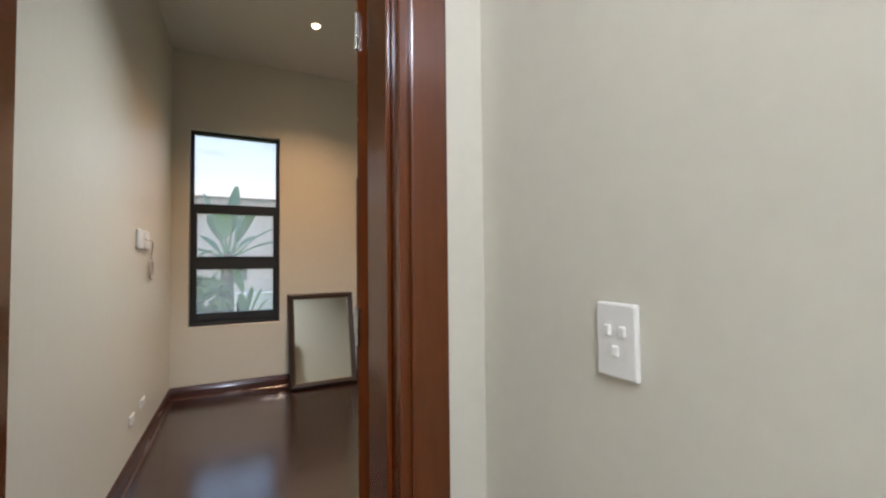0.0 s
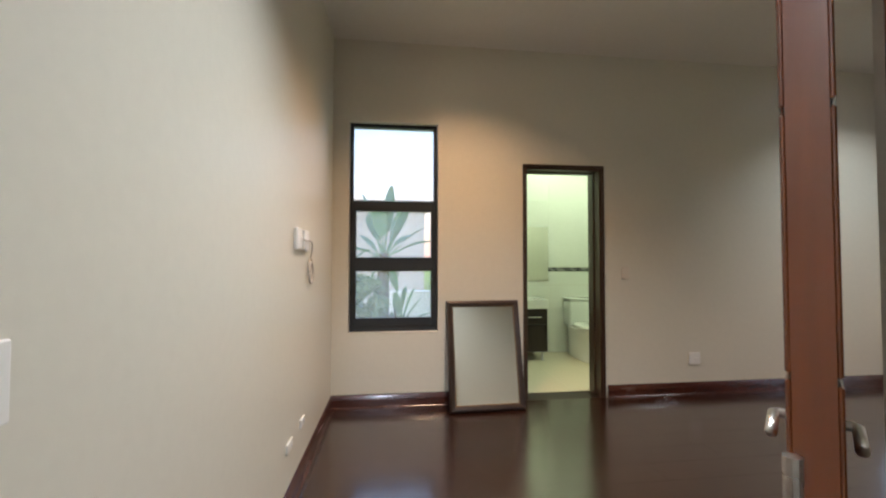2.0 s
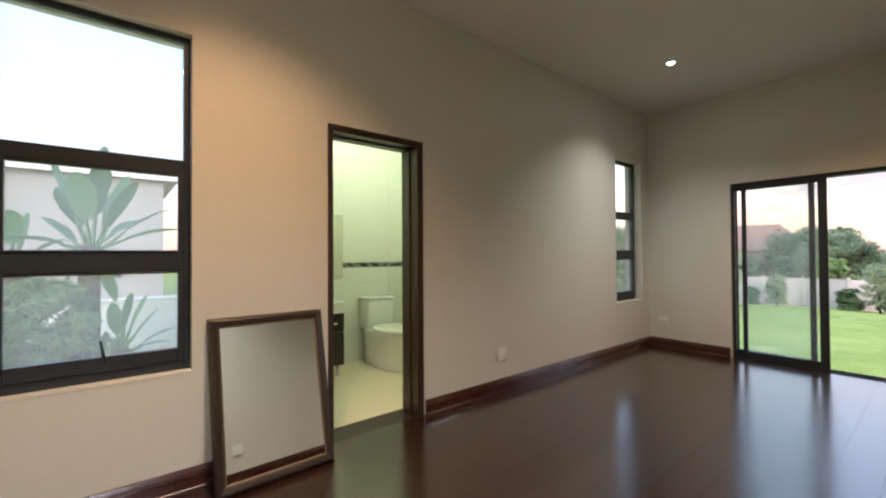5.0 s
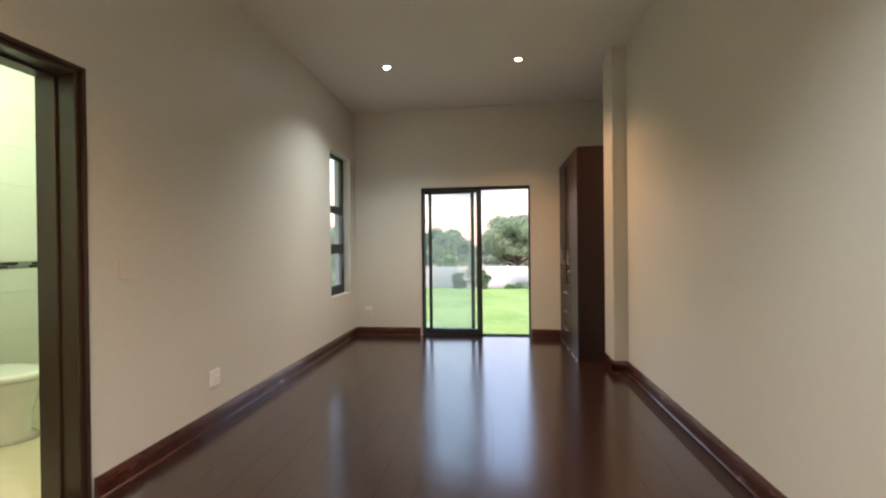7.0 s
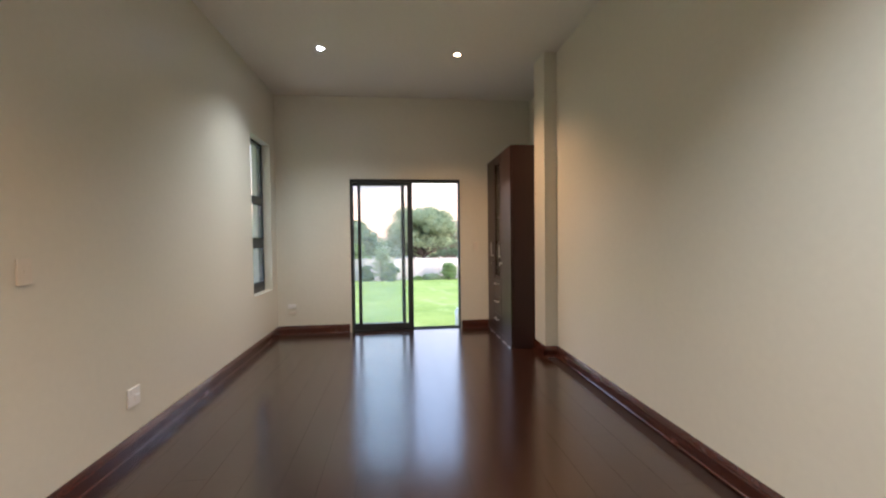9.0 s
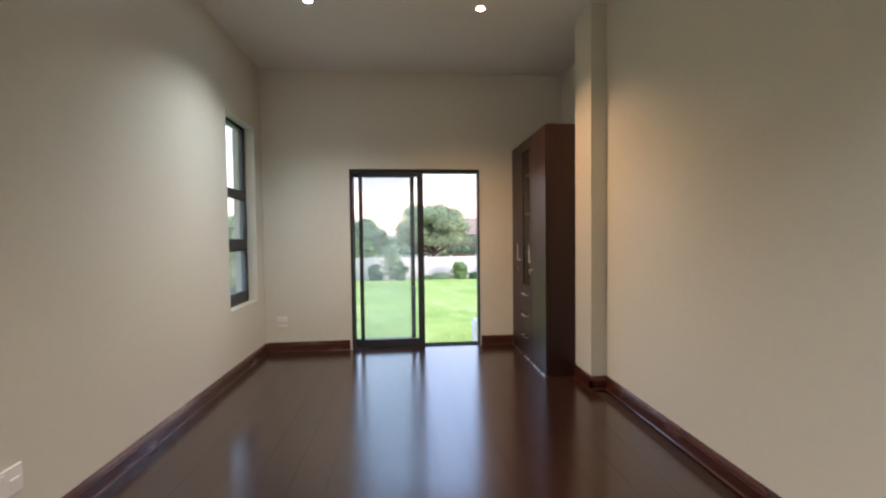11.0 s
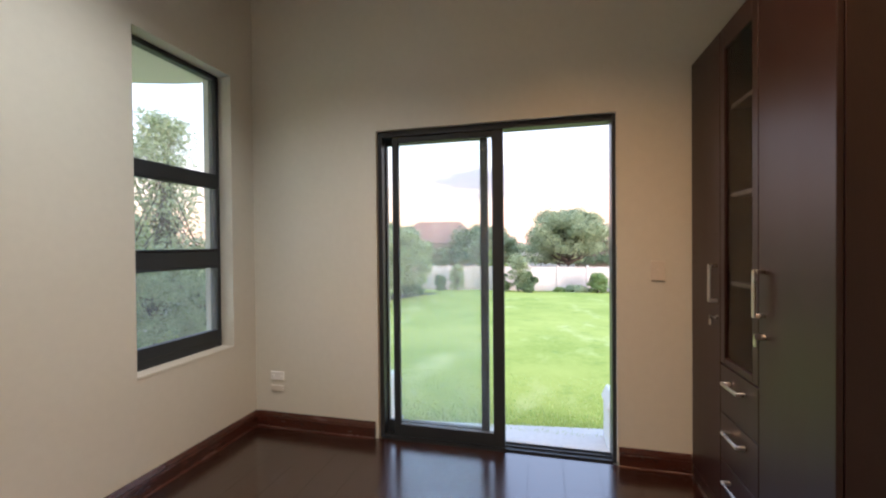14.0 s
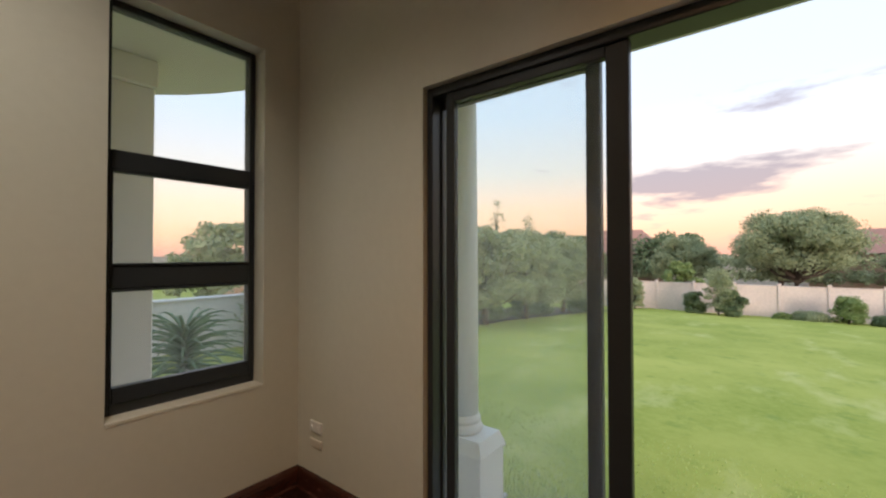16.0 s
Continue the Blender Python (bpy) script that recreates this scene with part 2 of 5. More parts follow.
ALOE = material("aloe_leaf", (0.075, 0.14, 0.065), 0.5, second=(0.15, 0.23, 0.10), scale=3, fine=20, bump=0.1, island=0.4)
ROOFTILE = material("terracotta_roof_tile", (0.32, 0.17, 0.12), 0.8, vary=0.2, scale=1.5, fine=10, bump=0.4, bump_scale=12)
HOUSEWALL = material("neighbour_house_plaster", (0.48, 0.36, 0.27), 0.85, vary=0.08, scale=0.6, fine=8, bump=0.2)
STONE = material("rubble_stone", (0.22, 0.19, 0.17), 0.85, vary=0.25, scale=4, fine=20, bump=0.5, bump_scale=20)
SAND = material("orange_building_sand", (0.42, 0.22, 0.10), 0.95, vary=0.15, scale=2, fine=25, bump=0.3, bump_scale=40)
GREYPLASTER = material("grey_house_plaster", (0.33, 0.30, 0.29), 0.85, vary=0.08, scale=0.6, fine=8, bump=0.2)
VELD = material("dry_veld_grass", (0.26, 0.20, 0.13), 0.95, second=(0.38, 0.31, 0.22), scale=0.2, fine=3, bump=0.5, bump_scale=10, spec=0.1)
SOIL = material("bed_soil", (0.06, 0.042, 0.028), 0.95, vary=0.3, scale=4, fine=25, bump=0.6, bump_scale=25)


def lawn_material():
    """Mown grass: fine green mottling, broad dry patches and mower-worn streaks."""
    m = bpy.data.materials.new("lawn_grass")
    m.use_nodes = True
    n, l = m.node_tree.nodes, m.node_tree.links
    b = n["Principled BSDF"]
    b.inputs["Roughness"].default_value, b.inputs["Specular IOR Level"].default_value = 0.9, 0.15
    co = n.new("ShaderNodeNewGeometry").outputs["Position"]

    def spots(scale, detail, lo, hi, stretch=(1, 1, 1), shift=(0, 0, 0)):
        mp = n.new("ShaderNodeMapping")
        mp.inputs["Scale"].default_value, mp.inputs["Location"].default_value = stretch, shift
        l.new(co, mp.inputs["Vector"])
        t = n.new("ShaderNodeTexNoise")
        t.inputs["Scale"].default_value, t.inputs["Detail"].default_value, t.inputs["Roughness"].default_value = scale, detail, 0.62
        l.new(mp.outputs["Vector"], t.inputs["Vector"])
        r = n.new("ShaderNodeMapRange")
        r.inputs["From Min"].default_value, r.inputs["From Max"].default_value = lo, hi
        l.new(t.outputs["Fac"], r.inputs["Value"])
        return r.outputs["Result"]

    def blend(a, colour, fac):
        x = n.new("ShaderNodeMix")
        x.data_type = "RGBA"
        if isinstance(a, tuple):
            x.inputs["A"].default_value = (*a, 1)
        else:
            l.new(a, x.inputs["A"])
        x.inputs["B"].default_value = (*colour, 1)
        l.new(fac, x.inputs["Factor"])
        return x.outputs["Result"]

    c = blend((0.220, 0.278, 0.039), (0.305, 0.348, 0.068), spots(9.0, 6, 0.3, 0.7))
    c = blend(c, (0.40, 0.42, 0.095), spots(0.33, 5, 0.40, 0.75, shift=(3.1, 0.4, 0)))
    c = blend(c, (0.50, 0.50, 0.19), spots(0.62, 8, 0.57, 0.76, (0.55, 1.3, 1), (1.7, 5.2, 0)))
    c = blend(c, (0.16, 0.245, 0.04), spots(2.6, 7, 0.56, 0.80, shift=(8, 2, 0)))
    l.new(c, b.inputs["Base Color"])
    bn = n.new("ShaderNodeTexNoise")
    bn.inputs["Scale"].default_value, bn.inputs["Detail"].default_value = 24.0, 4.0
    l.new(co, bn.inputs["Vector"])
    bp = n.new("ShaderNodeBump")
    bp.inputs["Strength"].default_value, bp.inputs["Distance"].default_value = 0.7, 0.012
    l.new(bn.outputs["Fac"], bp.inputs["Height"])
    l.new(bp.outputs["Normal"], b.inputs["Normal"])
    return m


LAWN = lawn_material()


def plain_material(name, kind, **v):
    m = bpy.data.materials.new(name)
    m.use_nodes = True
    nt = m.node_tree
    out = nt.nodes["Material Output"]
    nt.nodes.remove(nt.nodes["Principled BSDF"])
    if kind == "glass":
        clear = nt.nodes.new("ShaderNodeBsdfTransparent")
        clear.inputs["Color"].default_value = v["tint"]
        gloss = nt.nodes.new("ShaderNodeBsdfGlossy")
        gloss.inputs["Roughness"].default_value = 0.02
        facing = nt.nodes.new("ShaderNodeLayerWeight")
        facing.inputs["Blend"].default_value = 0.5
        power = nt.nodes.new("ShaderNodeMath")
        power.operation = "POWER"
        power.inputs[1].default_value = 5.0
        fres = nt.nodes.new("ShaderNodeMath")
        fres.operation = "MULTIPLY_ADD"
        fres.inputs[1].default_value, fres.inputs[2].default_value = 0.5, 0.02
        nt.links.new(facing.outputs["Facing"], power.inputs[0])
        nt.links.new(power.outputs[0], fres.inputs[0])
        mix = nt.nodes.new("ShaderNodeMixShader")
        nt.links.new(fres.outputs[0], mix.inputs["Fac"])
        nt.links.new(clear.outputs["BSDF"], mix.inputs[1])
        nt.links.new(gloss.outputs["BSDF"], mix.inputs[2])
        dust_haze = nt.nodes.new("ShaderNodeBsdfTranslucent")
        dust_haze.inputs["Color"].default_value = (0.85, 0.86, 0.84, 1)
        veil = nt.nodes.new("ShaderNodeMixShader")
        veil.inputs["Fac"].default_value = v["dust_haze"]
        nt.links.new(mix.outputs["Shader"], veil.inputs[1])
        nt.links.new(dust_haze.outputs["BSDF"], veil.inputs[2])
        nt.links.new(veil.outputs["Shader"], out.inputs["Surface"])
    if kind == "mirror":
        gloss = nt.nodes.new("ShaderNodeBsdfGlossy")
        gloss.inputs["Color"].default_value = v["tint"]
        gloss.inputs["Roughness"].default_value = v["rough"]
        nt.links.new(gloss.outputs["BSDF"], out.inputs["Surface"])
    if kind == "glow":
        em = nt.nodes.new("ShaderNodeEmission")
        em.inputs["Color"].default_value = v["tint"]
        em.inputs["Strength"].default_value = v["strength"]
        nt.links.new(em.outputs["Emission"], out.inputs["Surface"])
    return m


GLASS = plain_material("window_glass", "glass", tint=(0.95, 0.97, 0.96, 1), dust_haze=0.05)
# window 1: the strong veil holds dust and also painted-in glare
MILKY = plain_material("dusty_window_glass", "glass", tint=(0.95, 0.97, 0.96, 1), dust_haze=0.20)
HAZY = plain_material("lightly_dusty_window_glass", "glass", tint=(0.95, 0.97, 0.96, 1), dust_haze=0.08)
WARDGLASS = plain_material("wardrobe_glass", "glass", tint=(0.80, 0.80, 0.80, 1), dust_haze=0.0)
MIRROR = plain_material("mirror_silver", "mirror", tint=(0.86, 0.88, 0.85, 1), rough=0.01)
GLOW_WARM = plain_material("warm_bulb", "glow", tint=(1.0, 0.60, 0.28, 1), strength=30)
GLOW_COOL = plain_material("cool_bulb", "glow", tint=(0.92, 0.95, 1.0, 1), strength=30)
GLOW_BATH = plain_material("bathroom_diffuser", "glow", tint=(0.86, 1.0, 0.62, 1), strength=3)

# ---- building blocks ----
def box(bm, x0, x1, y0, y1, z0, z1, bevel=0.0, segments=1):
    m = Matrix.LocRotScale(((x0 + x1) / 2, (y0 + y1) / 2, (z0 + z1) / 2), None, (abs(x1 - x0), abs(y1 - y0), abs(z1 - z0)))
    made = bmesh.ops.create_cube(bm, size=1, matrix=m)["verts"]
    if bevel:
        edges = list({e for v in made for e in v.link_edges})
        made = bmesh.ops.bevel(bm, geom=edges, offset=bevel, segments=segments, profile=0.5, affect="EDGES")["verts"]
    return made


def tube(bm, points, radius, sides=10, ends=True):
    """A round rod along points; radius is one number or one for each point."""
    pts = [Vector(p) for p in points]
    radii = radius if isinstance(radius, (list, tuple)) else [radius] * len(pts)
    rings = []
    for i, p in enumerate(pts):
        way = (pts[min(i + 1, len(pts) - 1)] - pts[max(i - 1, 0)]).normalized()
        side = way.cross(Vector((0, 0, 1)))
        if side.length < 1e-3:
            side = Vector((1, 0, 0))
        side.normalize()
        up = side.cross(way)
        rings.append([bm.verts.new(p + radii[i] * (math.cos(a) * side + math.sin(a) * up)) for a in (2 * math.pi * k / sides for k in range(sides))])
    for a, b in zip(rings, rings[1:]):
        for k in range(sides):
            bm.faces.new((a[k], a[(k + 1) % sides], b[(k + 1) % sides], b[k]))
    if ends:
        bm.faces.new(rings[0][::-1])
        bm.faces.new(rings[-1])


def lathe(bm, profile, cx, cy, sides=24, caps=True):
    """Turns (radius, z) pairs round an upright axis."""
    rings = [[bm.verts.new((cx + r * math.cos(2 * math.pi * k / sides), cy + r * math.sin(2 * math.pi * k / sides), z)) for k in range(sides)] for r, z in profile]
    for a, b in zip(rings, rings[1:]):
        for k in range(sides):
            bm.faces.new((a[k], a[(k + 1) % sides], b[(k + 1) % sides], b[k]))
    if caps:
        bm.faces.new(rings[0][::-1])
        bm.faces.new(rings[-1])


def extrude_profile(bm, profile, origin, along, out, length, caps=True):
    """Sweeps (out, up) pairs along a straight line."""
    along, out, origin = Vector(along), Vector(out), Vector(origin)
    ends = [[bm.verts.new(origin + along * s + out * p[0] + Vector((0, 0, p[1]))) for p in profile] for s in (0, length)]
    k = len(profile)
    for i in range(k):
        bm.faces.new((ends[0][i], ends[0][(i + 1) % k], ends[1][(i + 1) % k], ends[1][i]))
    if caps:
        bm.faces.new(ends[0])
        bm.faces.new(ends[1][::-1])


def mesh_of(name, bm, mat, smooth=False):
    bmesh.ops.recalc_face_normals(bm, faces=bm.faces)
    me = bpy.data.meshes.new(name)
    bm.to_mesh(me)
    bm.free()
    me.materials.append(mat)
    if smooth:
        for p in me.polygons:
            p.use_smooth = True
    return me


def part(name, bm, mat, parent=None, label="", smooth=False):
    ob = new(name, mesh_of(name, bm, mat, smooth))
    if parent is not None:
        ob.parent = parent
        ob.matrix_parent_inverse = Matrix.Translation(-parent.matrix_basis.translation) if parent.parent is None and parent.type == "EMPTY" else Matrix()
    if label:
        tagged(ob, label)
    return ob


def thing(name, at, label, category, group="", kind=""):
    """An Empty at a thing's base; its parts are given in world places."""
    ob = new(name)
    ob.empty_display_size = 0.1
    ob.matrix_basis = Matrix.Translation(at)
    return tagged(ob, label, category, group, kind)


def structure(name, bm, mat, label, category):
    return tagged(part(name, bm, mat), label, category, kind="structure")


def boxes(*rows, bevel=0.0, segments=1):
    bm = bmesh.new()
    for r in rows:
        box(bm, *r, bevel=bevel, segments=segments)
    return bm


def pierced(bm, axis, a0, a1, d0, d1, z0, z1, openings):
    """A wall from a0 to a1 along axis, d0 to d1 thick, with (a, a, z, z) openings through it."""
    cuts = sorted({a0, a1, *[v for o in openings for v in o[:2]]})
    for a, b in zip(cuts, cuts[1:]):
        mid = (a + b) / 2
        holes = sorted((o[2], o[3]) for o in openings if o[0] < mid < o[1])
        low = z0
        for h0, h1 in holes + [(z1, z1)]:
            if h0 - low > 1e-4:
                if axis == "x":
                    box(bm, a, b, d0, d1, low, h0)
                else:
                    box(bm, d0, d1, a, b, low, h0)
            low = h1
    bmesh.ops.remove_doubles(bm, verts=bm.verts, dist=1e-5)


# ---- plan ----
EAST, SOUTH, PILASTER, NICHE = 6.21, -3.20, -3.07, -3.40
OUTN, OUTE, OUTS = 0.22, 6.44, -3.44
WIN = (0.622, 2.418)
W1, W2 = (0.135, 0.892), (5.335, 6.000)
BATH = (1.655, 2.400, 2.085)
SLIDE = (-2.420, -0.942, 2.040)
ENTRY = (0.135, 0.895, 2.075)
BX0, BX1, BY1 = 1.42, 3.75, 1.80

bm = bmesh.new()
pierced(bm, "x", -0.22, OUTE, 0, OUTN, -0.3, CEIL, [(*W1, *WIN), (*W2, *WIN), (BATH[0], BATH[1], -0.3, BATH[2])])
wall_north = structure("wall_north", bm, PAINT, "beige painted plaster wall with two narrow windows", "wall")
bm = bmesh.new()
pierced(bm, "y", -3.62, 0, EAST, OUTE, -0.3, CEIL, [(SLIDE[0], SLIDE[1], -0.3, SLIDE[2])])
structure("wall_east", bm, PAINT, "beige painted plaster wall round the sliding door", "wall")
structure("wall_west", boxes((-0.22, 0, -3.44, 0, -0.3, CEIL)), PAINT, "plain beige painted plaster wall", "wall")
bm = bmesh.new()
pierced(bm, "x", 0, 4.75, OUTS, SOUTH, -0.3, CEIL, [(ENTRY[0], ENTRY[1], -0.3, ENTRY[2])])
structure("wall_south", bm, PAINT, "plain beige painted plaster wall beside the entrance door", "wall")
structure("wall_pilaster", boxes((4.75, 5.062, -3.62, PILASTER, -0.3, CEIL)), PAINT, "beige plastered pilaster beside the wardrobe niche", "wall")
structure("wall_niche", boxes((5.062, EAST, -3.62, NICHE, -0.3, CEIL)), PAINT, "beige plaster wall behind the wardrobe", "wall")
structure("ceiling", boxes((-0.22, OUTE, -3.62, OUTN, CEIL, CEIL + 0.2)), CEILPAINT, "flat off-white painted ceiling", "ceiling")
structure("roof", boxes((-0.5, 6.75, -3.9, 0.5, CEIL + 0.2, CEIL + 0.42), bevel=0.02), PLASTER, "flat plastered roof slab above the room", "roof")

# corridor outside the entrance door
structure("corridor_wall_east", boxes((1.07, 1.27, -7.0, OUTS, -0.3, 2.9)), PAINT, "off-white painted corridor wall", "wall")
structure("corridor_wall_west", boxes((-0.62, -0.42, -7.0, OUTS, -0.3, 2.9)), PAINT, "off-white painted corridor wall", "wall")
structure("corridor_wall_corner", boxes((-0.42, -0.22, OUTS, OUTS + 0.2, -0.3, 2.9)), PAINT, "off-white painted corridor wall", "wall")
bm = bmesh.new()
pierced(bm, "x", -0.62, 1.27, -7.2, -7.0, -0.3, 2.9, [])
structure("corridor_wall_south", bm, PAINT, "off-white painted corridor wall", "wall")
structure("corridor_ceiling", boxes((-0.62, 1.27, -7.2, OUTS, 2.9, 3.1)), CEILPAINT, "flat off-white corridor ceiling", "ceiling")
structure("corridor_floor", boxes((-0.62, 1.27, -7.2, OUTS, -0.3, 0.0)), PLANK, "dark laminate corridor floor", "floor")

# bathroom shell
structure("bathroom_wall_north", boxes((BX0 - 0.2, BX1 + 0.2, BY1, BY1 + 0.2, -0.3, 2.9)), GROUT, "tiled bathroom wall with a dark mosaic band", "wall")
structure("bathroom_wall_west", boxes((BX0 - 0.2, BX0, OUTN, BY1, -0.3, 2.9)), TILE, "cream tiled bathroom wall", "wall")
structure("bathroom_wall_east", boxes((BX1, BX1 + 0.2, OUTN, BY1, -0.3, 2.9)), TILE, "cream tiled bathroom wall", "wall")
structure("bathroom_ceiling", boxes((BX0 - 0.2, BX1 + 0.2, OUTN, BY1 + 0.2, 2.9, 3.1)), CEILPAINT, "white bathroom ceiling", "ceiling")

# ---- skirting ----
SKIRT = [(0, 0), (0.019, 0), (0.019, 0.072), (0.016, 0.080), (0.016, 0.086), (0.011, 0.098), (0.006, 0.108), (0, 0.110)]


def skirting(start, end, out):
    bm = bmesh.new()
    a, b = Vector((*start, 0.004)), Vector((*end, 0.004))
    extrude_profile(bm, SKIRT, a, (b - a).normalized(), (*out, 0), (b - a).length)
    ob = structure("baseboard", bm, SKIRTWOOD, "dark red-brown moulded wooden skirting board", "baseboard")
    bead = bmesh.new()
    extrude_profile(bead, [(0.019, 0), (0.030, 0), (0.029, 0.008), (0.024, 0.013), (0.019, 0.014)], a, (b - a).normalized(), (*out, 0), (b - a).length)
    part("quadrant_bead", bead, SKIRTWOOD, ob)
    return ob


skirting((0, -0.001), (BATH[0] - 0.03, -0.001), (0, -1))
skirting((BATH[1] + 0.03, -0.001), (EAST, -0.001), (0, -1))
skirting((0.001, SOUTH), (0.001, -0.02), (1, 0))
skirting((EAST - 0.001, -0.02), (EAST - 0.001, SLIDE[1] + 0.02), (-1, 0))
skirting((EAST - 0.001, SLIDE[0] - 0.005), (EAST - 0.001, -2.80), (-1, 0))
skirting((ENTRY[1] + 0.004, SOUTH + 0.001), (4.75, SOUTH + 0.001), (0, 1))
skirting((4.749, SOUTH), (4.749, PILASTER + 0.02), (-1, 0))
skirting((4.73, PILASTER + 0.001), (5.06, PILASTER + 0.001), (0, 1))

# ---- windows ----
def window(name, x0, x1, label, y, glass, handle, rails, side):
    z0, z1 = WIN
    w = thing(name, ((x0 + x1) / 2, 0.11, z0), label, "window", kind="structure")
    (t1, t2), (u1, u2) = rails
    bm = boxes((x0 + 0.004, x0 + 0.032, y, y + 0.06, z0, z1), (x1 - 0.032, x1 - 0.004, y, y + 0.06, z0, z1),
               (x0 + 0.032, x1 - 0.032, y, y + 0.06, z1 - 0.03, z1), (x0 + 0.032, x1 - 0.032, y, y + 0.06, z0, z0 + 0.05), bevel=0.003)
    part("window_frame", bm, ALU, w)
    for a, b in rails:
        part("transom", boxes((x0 + 0.032, x1 - 0.032, y - 0.004, y + 0.058, a, b), bevel=0.004), ALU, w)
    for a, b in ((u2, t1), (z0 + 0.05, u1)):
        low = 0.07 if a < 1 else 0.012
        bm = boxes((x0 + 0.030, x0 + side, y - 0.010, y + 0.03, a, b), (x1 - side, x1 - 0.030, y - 0.010, y + 0.03, a, b),
                   (x0 + side, x1 - side, y - 0.010, y + 0.03, b - 0.012, b), (x0 + side, x1 - side, y - 0.010, y + 0.03, a, a + low), bevel=0.003)
        sash = part("sash", bm, ALU, w)
        pane = part("pane", boxes((x0 + side, x1 - side, y + 0.008, y + 0.014, a + low, b - 0.012)), glass, sash)
        pane.visible_shadow = False
    pane = part("pane", boxes((x0 + 0.032, x1 - 0.032, y + 0.02, y + 0.026, t2, z1 - 0.03)), glass, w)
    pane.visible_shadow = False
    if not handle:
        part("window_sill", boxes((x0, x1, -0.0025, y, z0 - 0.014, z0 + 0.003), bevel=0.002), PAINT, w)
        return w
    bm = bmesh.new()
    xm = (x0 + x1) / 2 + 0.02
    tube(bm, [(xm, y - 0.012, z0 + 0.10), (xm - 0.004, y - 0.022, z0 + 0.14), (xm - 0.014, y - 0.018, z0 + 0.20)], [0.010, 0.008, 0.005], 8)
    part("stay_handle", bm, ALU, w)
    part("window_sill", boxes((x0, x1, -0.0025, y, z0 - 0.014, z0 + 0.003), bevel=0.002), PAINT, w)
    return w


window("window_1", *W1, "charcoal aluminium three-pane window above a plaster sill", 0.055, MILKY, True, ((1.668, 1.745), (1.152, 1.248)), 0.058)
window("window_2", *W2, "charcoal aluminium three-pane window near the corner", 0.092, HAZY, False, ((1.680, 1.765), (1.162, 1.262)), 0.040)

# ---- sliding door ----
def sliding_door():
    y0, y1, zt = SLIDE
    d = thing("door_2", (EAST + 0.06, (y0 + y1) / 2, 0), "charcoal aluminium sliding glass door, slid half open", "sliding door", kind="structure")
    x0, x1 = EAST + 0.028, EAST + 0.131
    part("door_frame", boxes((x0, x1, y1 - 0.030, y1, 0.0, zt), (x0, x1, y0, y0 + 0.022, 0.0, zt), (x0, x1, y0 + 0.022, y1 - 0.030, zt - 0.040, zt), bevel=0.003), ALU, d)
    part("bottom_track", boxes((x0, x1, y0 + 0.022, y1 - 0.030, -0.02, 0.012), (x0 + 0.03, x0 + 0.034, y0 + 0.022, y1 - 0.030, 0.012, 0.022),
                               (x0 + 0.075, x0 + 0.079, y0 + 0.022, y1 - 0.030, 0.012, 0.022)), ALU, d)

    def leaf(a, b, left, right, xa, label):
        z0, z1 = 0.014, zt - 0.038
        bm = boxes((xa, xa + 0.034, b - left, b, z0, z1), (xa, xa + 0.034, a, a + right, z0, z1),
                   (xa, xa + 0.034, a + right, b - left, z1 - 0.042, z1), (xa, xa + 0.034, a + right, b - left, z0, z0 + 0.082), bevel=0.003)
        s = part("sliding_leaf", bm, ALU, d, label)
        p = part("pane", boxes((xa + 0.014, xa + 0.020, a + right, b - left, z0 + 0.082, z1 - 0.042)), GLASS, s)
        p.visible_shadow = False
        return s

    leaf(-1.668, y1 - 0.030, 0.010, 0.050, x0 + 0.060, "fixed glass leaf in charcoal frame")
    leaf(-1.772, -1.038, 0.042, 0.072, x0 + 0.012, "glass leaf slid open in charcoal frame")
    return d


sliding_door()
structure("threshold", boxes((EAST, OUTE, SLIDE[0], SLIDE[1], -0.3, -0.022)), CONCRETE, "pale concrete threshold under the sliding door", "threshold")

# ---- door frames and door leaf ----
def frame_of_door(name, x0, x1, zt, y0, y1, width, label, mat, faces=2, rebate=0.0):
    """Lining through the wall with an architrave on both faces; the opening runs from x0 to x1."""
    d = thing(name, ((x0 + x1) / 2, (y0 + y1) / 2, 0), label, "door frame", kind="structure")
    t = 0.034
    part("lining", boxes((x0, x0 + t, y0, y1, 0, zt), (x1 - t, x1, y0, y1 - rebate, 0, zt), (x0 + t, x1 - t, y0, y1, zt - t, zt), bevel=0.003), mat, d)
    ym = y0 + (y1 - y0) * 0.52
    part("door_stop", boxes((x0 + t, x0 + t + 0.012, ym - 0.02, ym + 0.02, 0, zt - t), (x1 - t - 0.012, x1 - t, *((y0 + 0.05, y1 - rebate) if rebate else (ym - 0.02, ym + 0.02)), 0, zt - t),
                            (x0 + t + 0.012, x1 - t - 0.012, ym - 0.02, ym + 0.02, zt - t - 0.012, zt - t), bevel=0.003), mat, d)
    for face, way in ((y0, -1), (y1, 1))[:faces]:
        a, b = sorted((face, face + way * 0.016))
        part("architrave", boxes((x0 - width, x0 + 0.012, a, b, 0, zt + width), (x1 - 0.012, x1 + width, a, b, 0, zt + width), (x0 + 0.012, x1 - 0.012, a, b, zt - 0.012, zt + width), bevel=0.005, segments=2), mat, d)
    return d


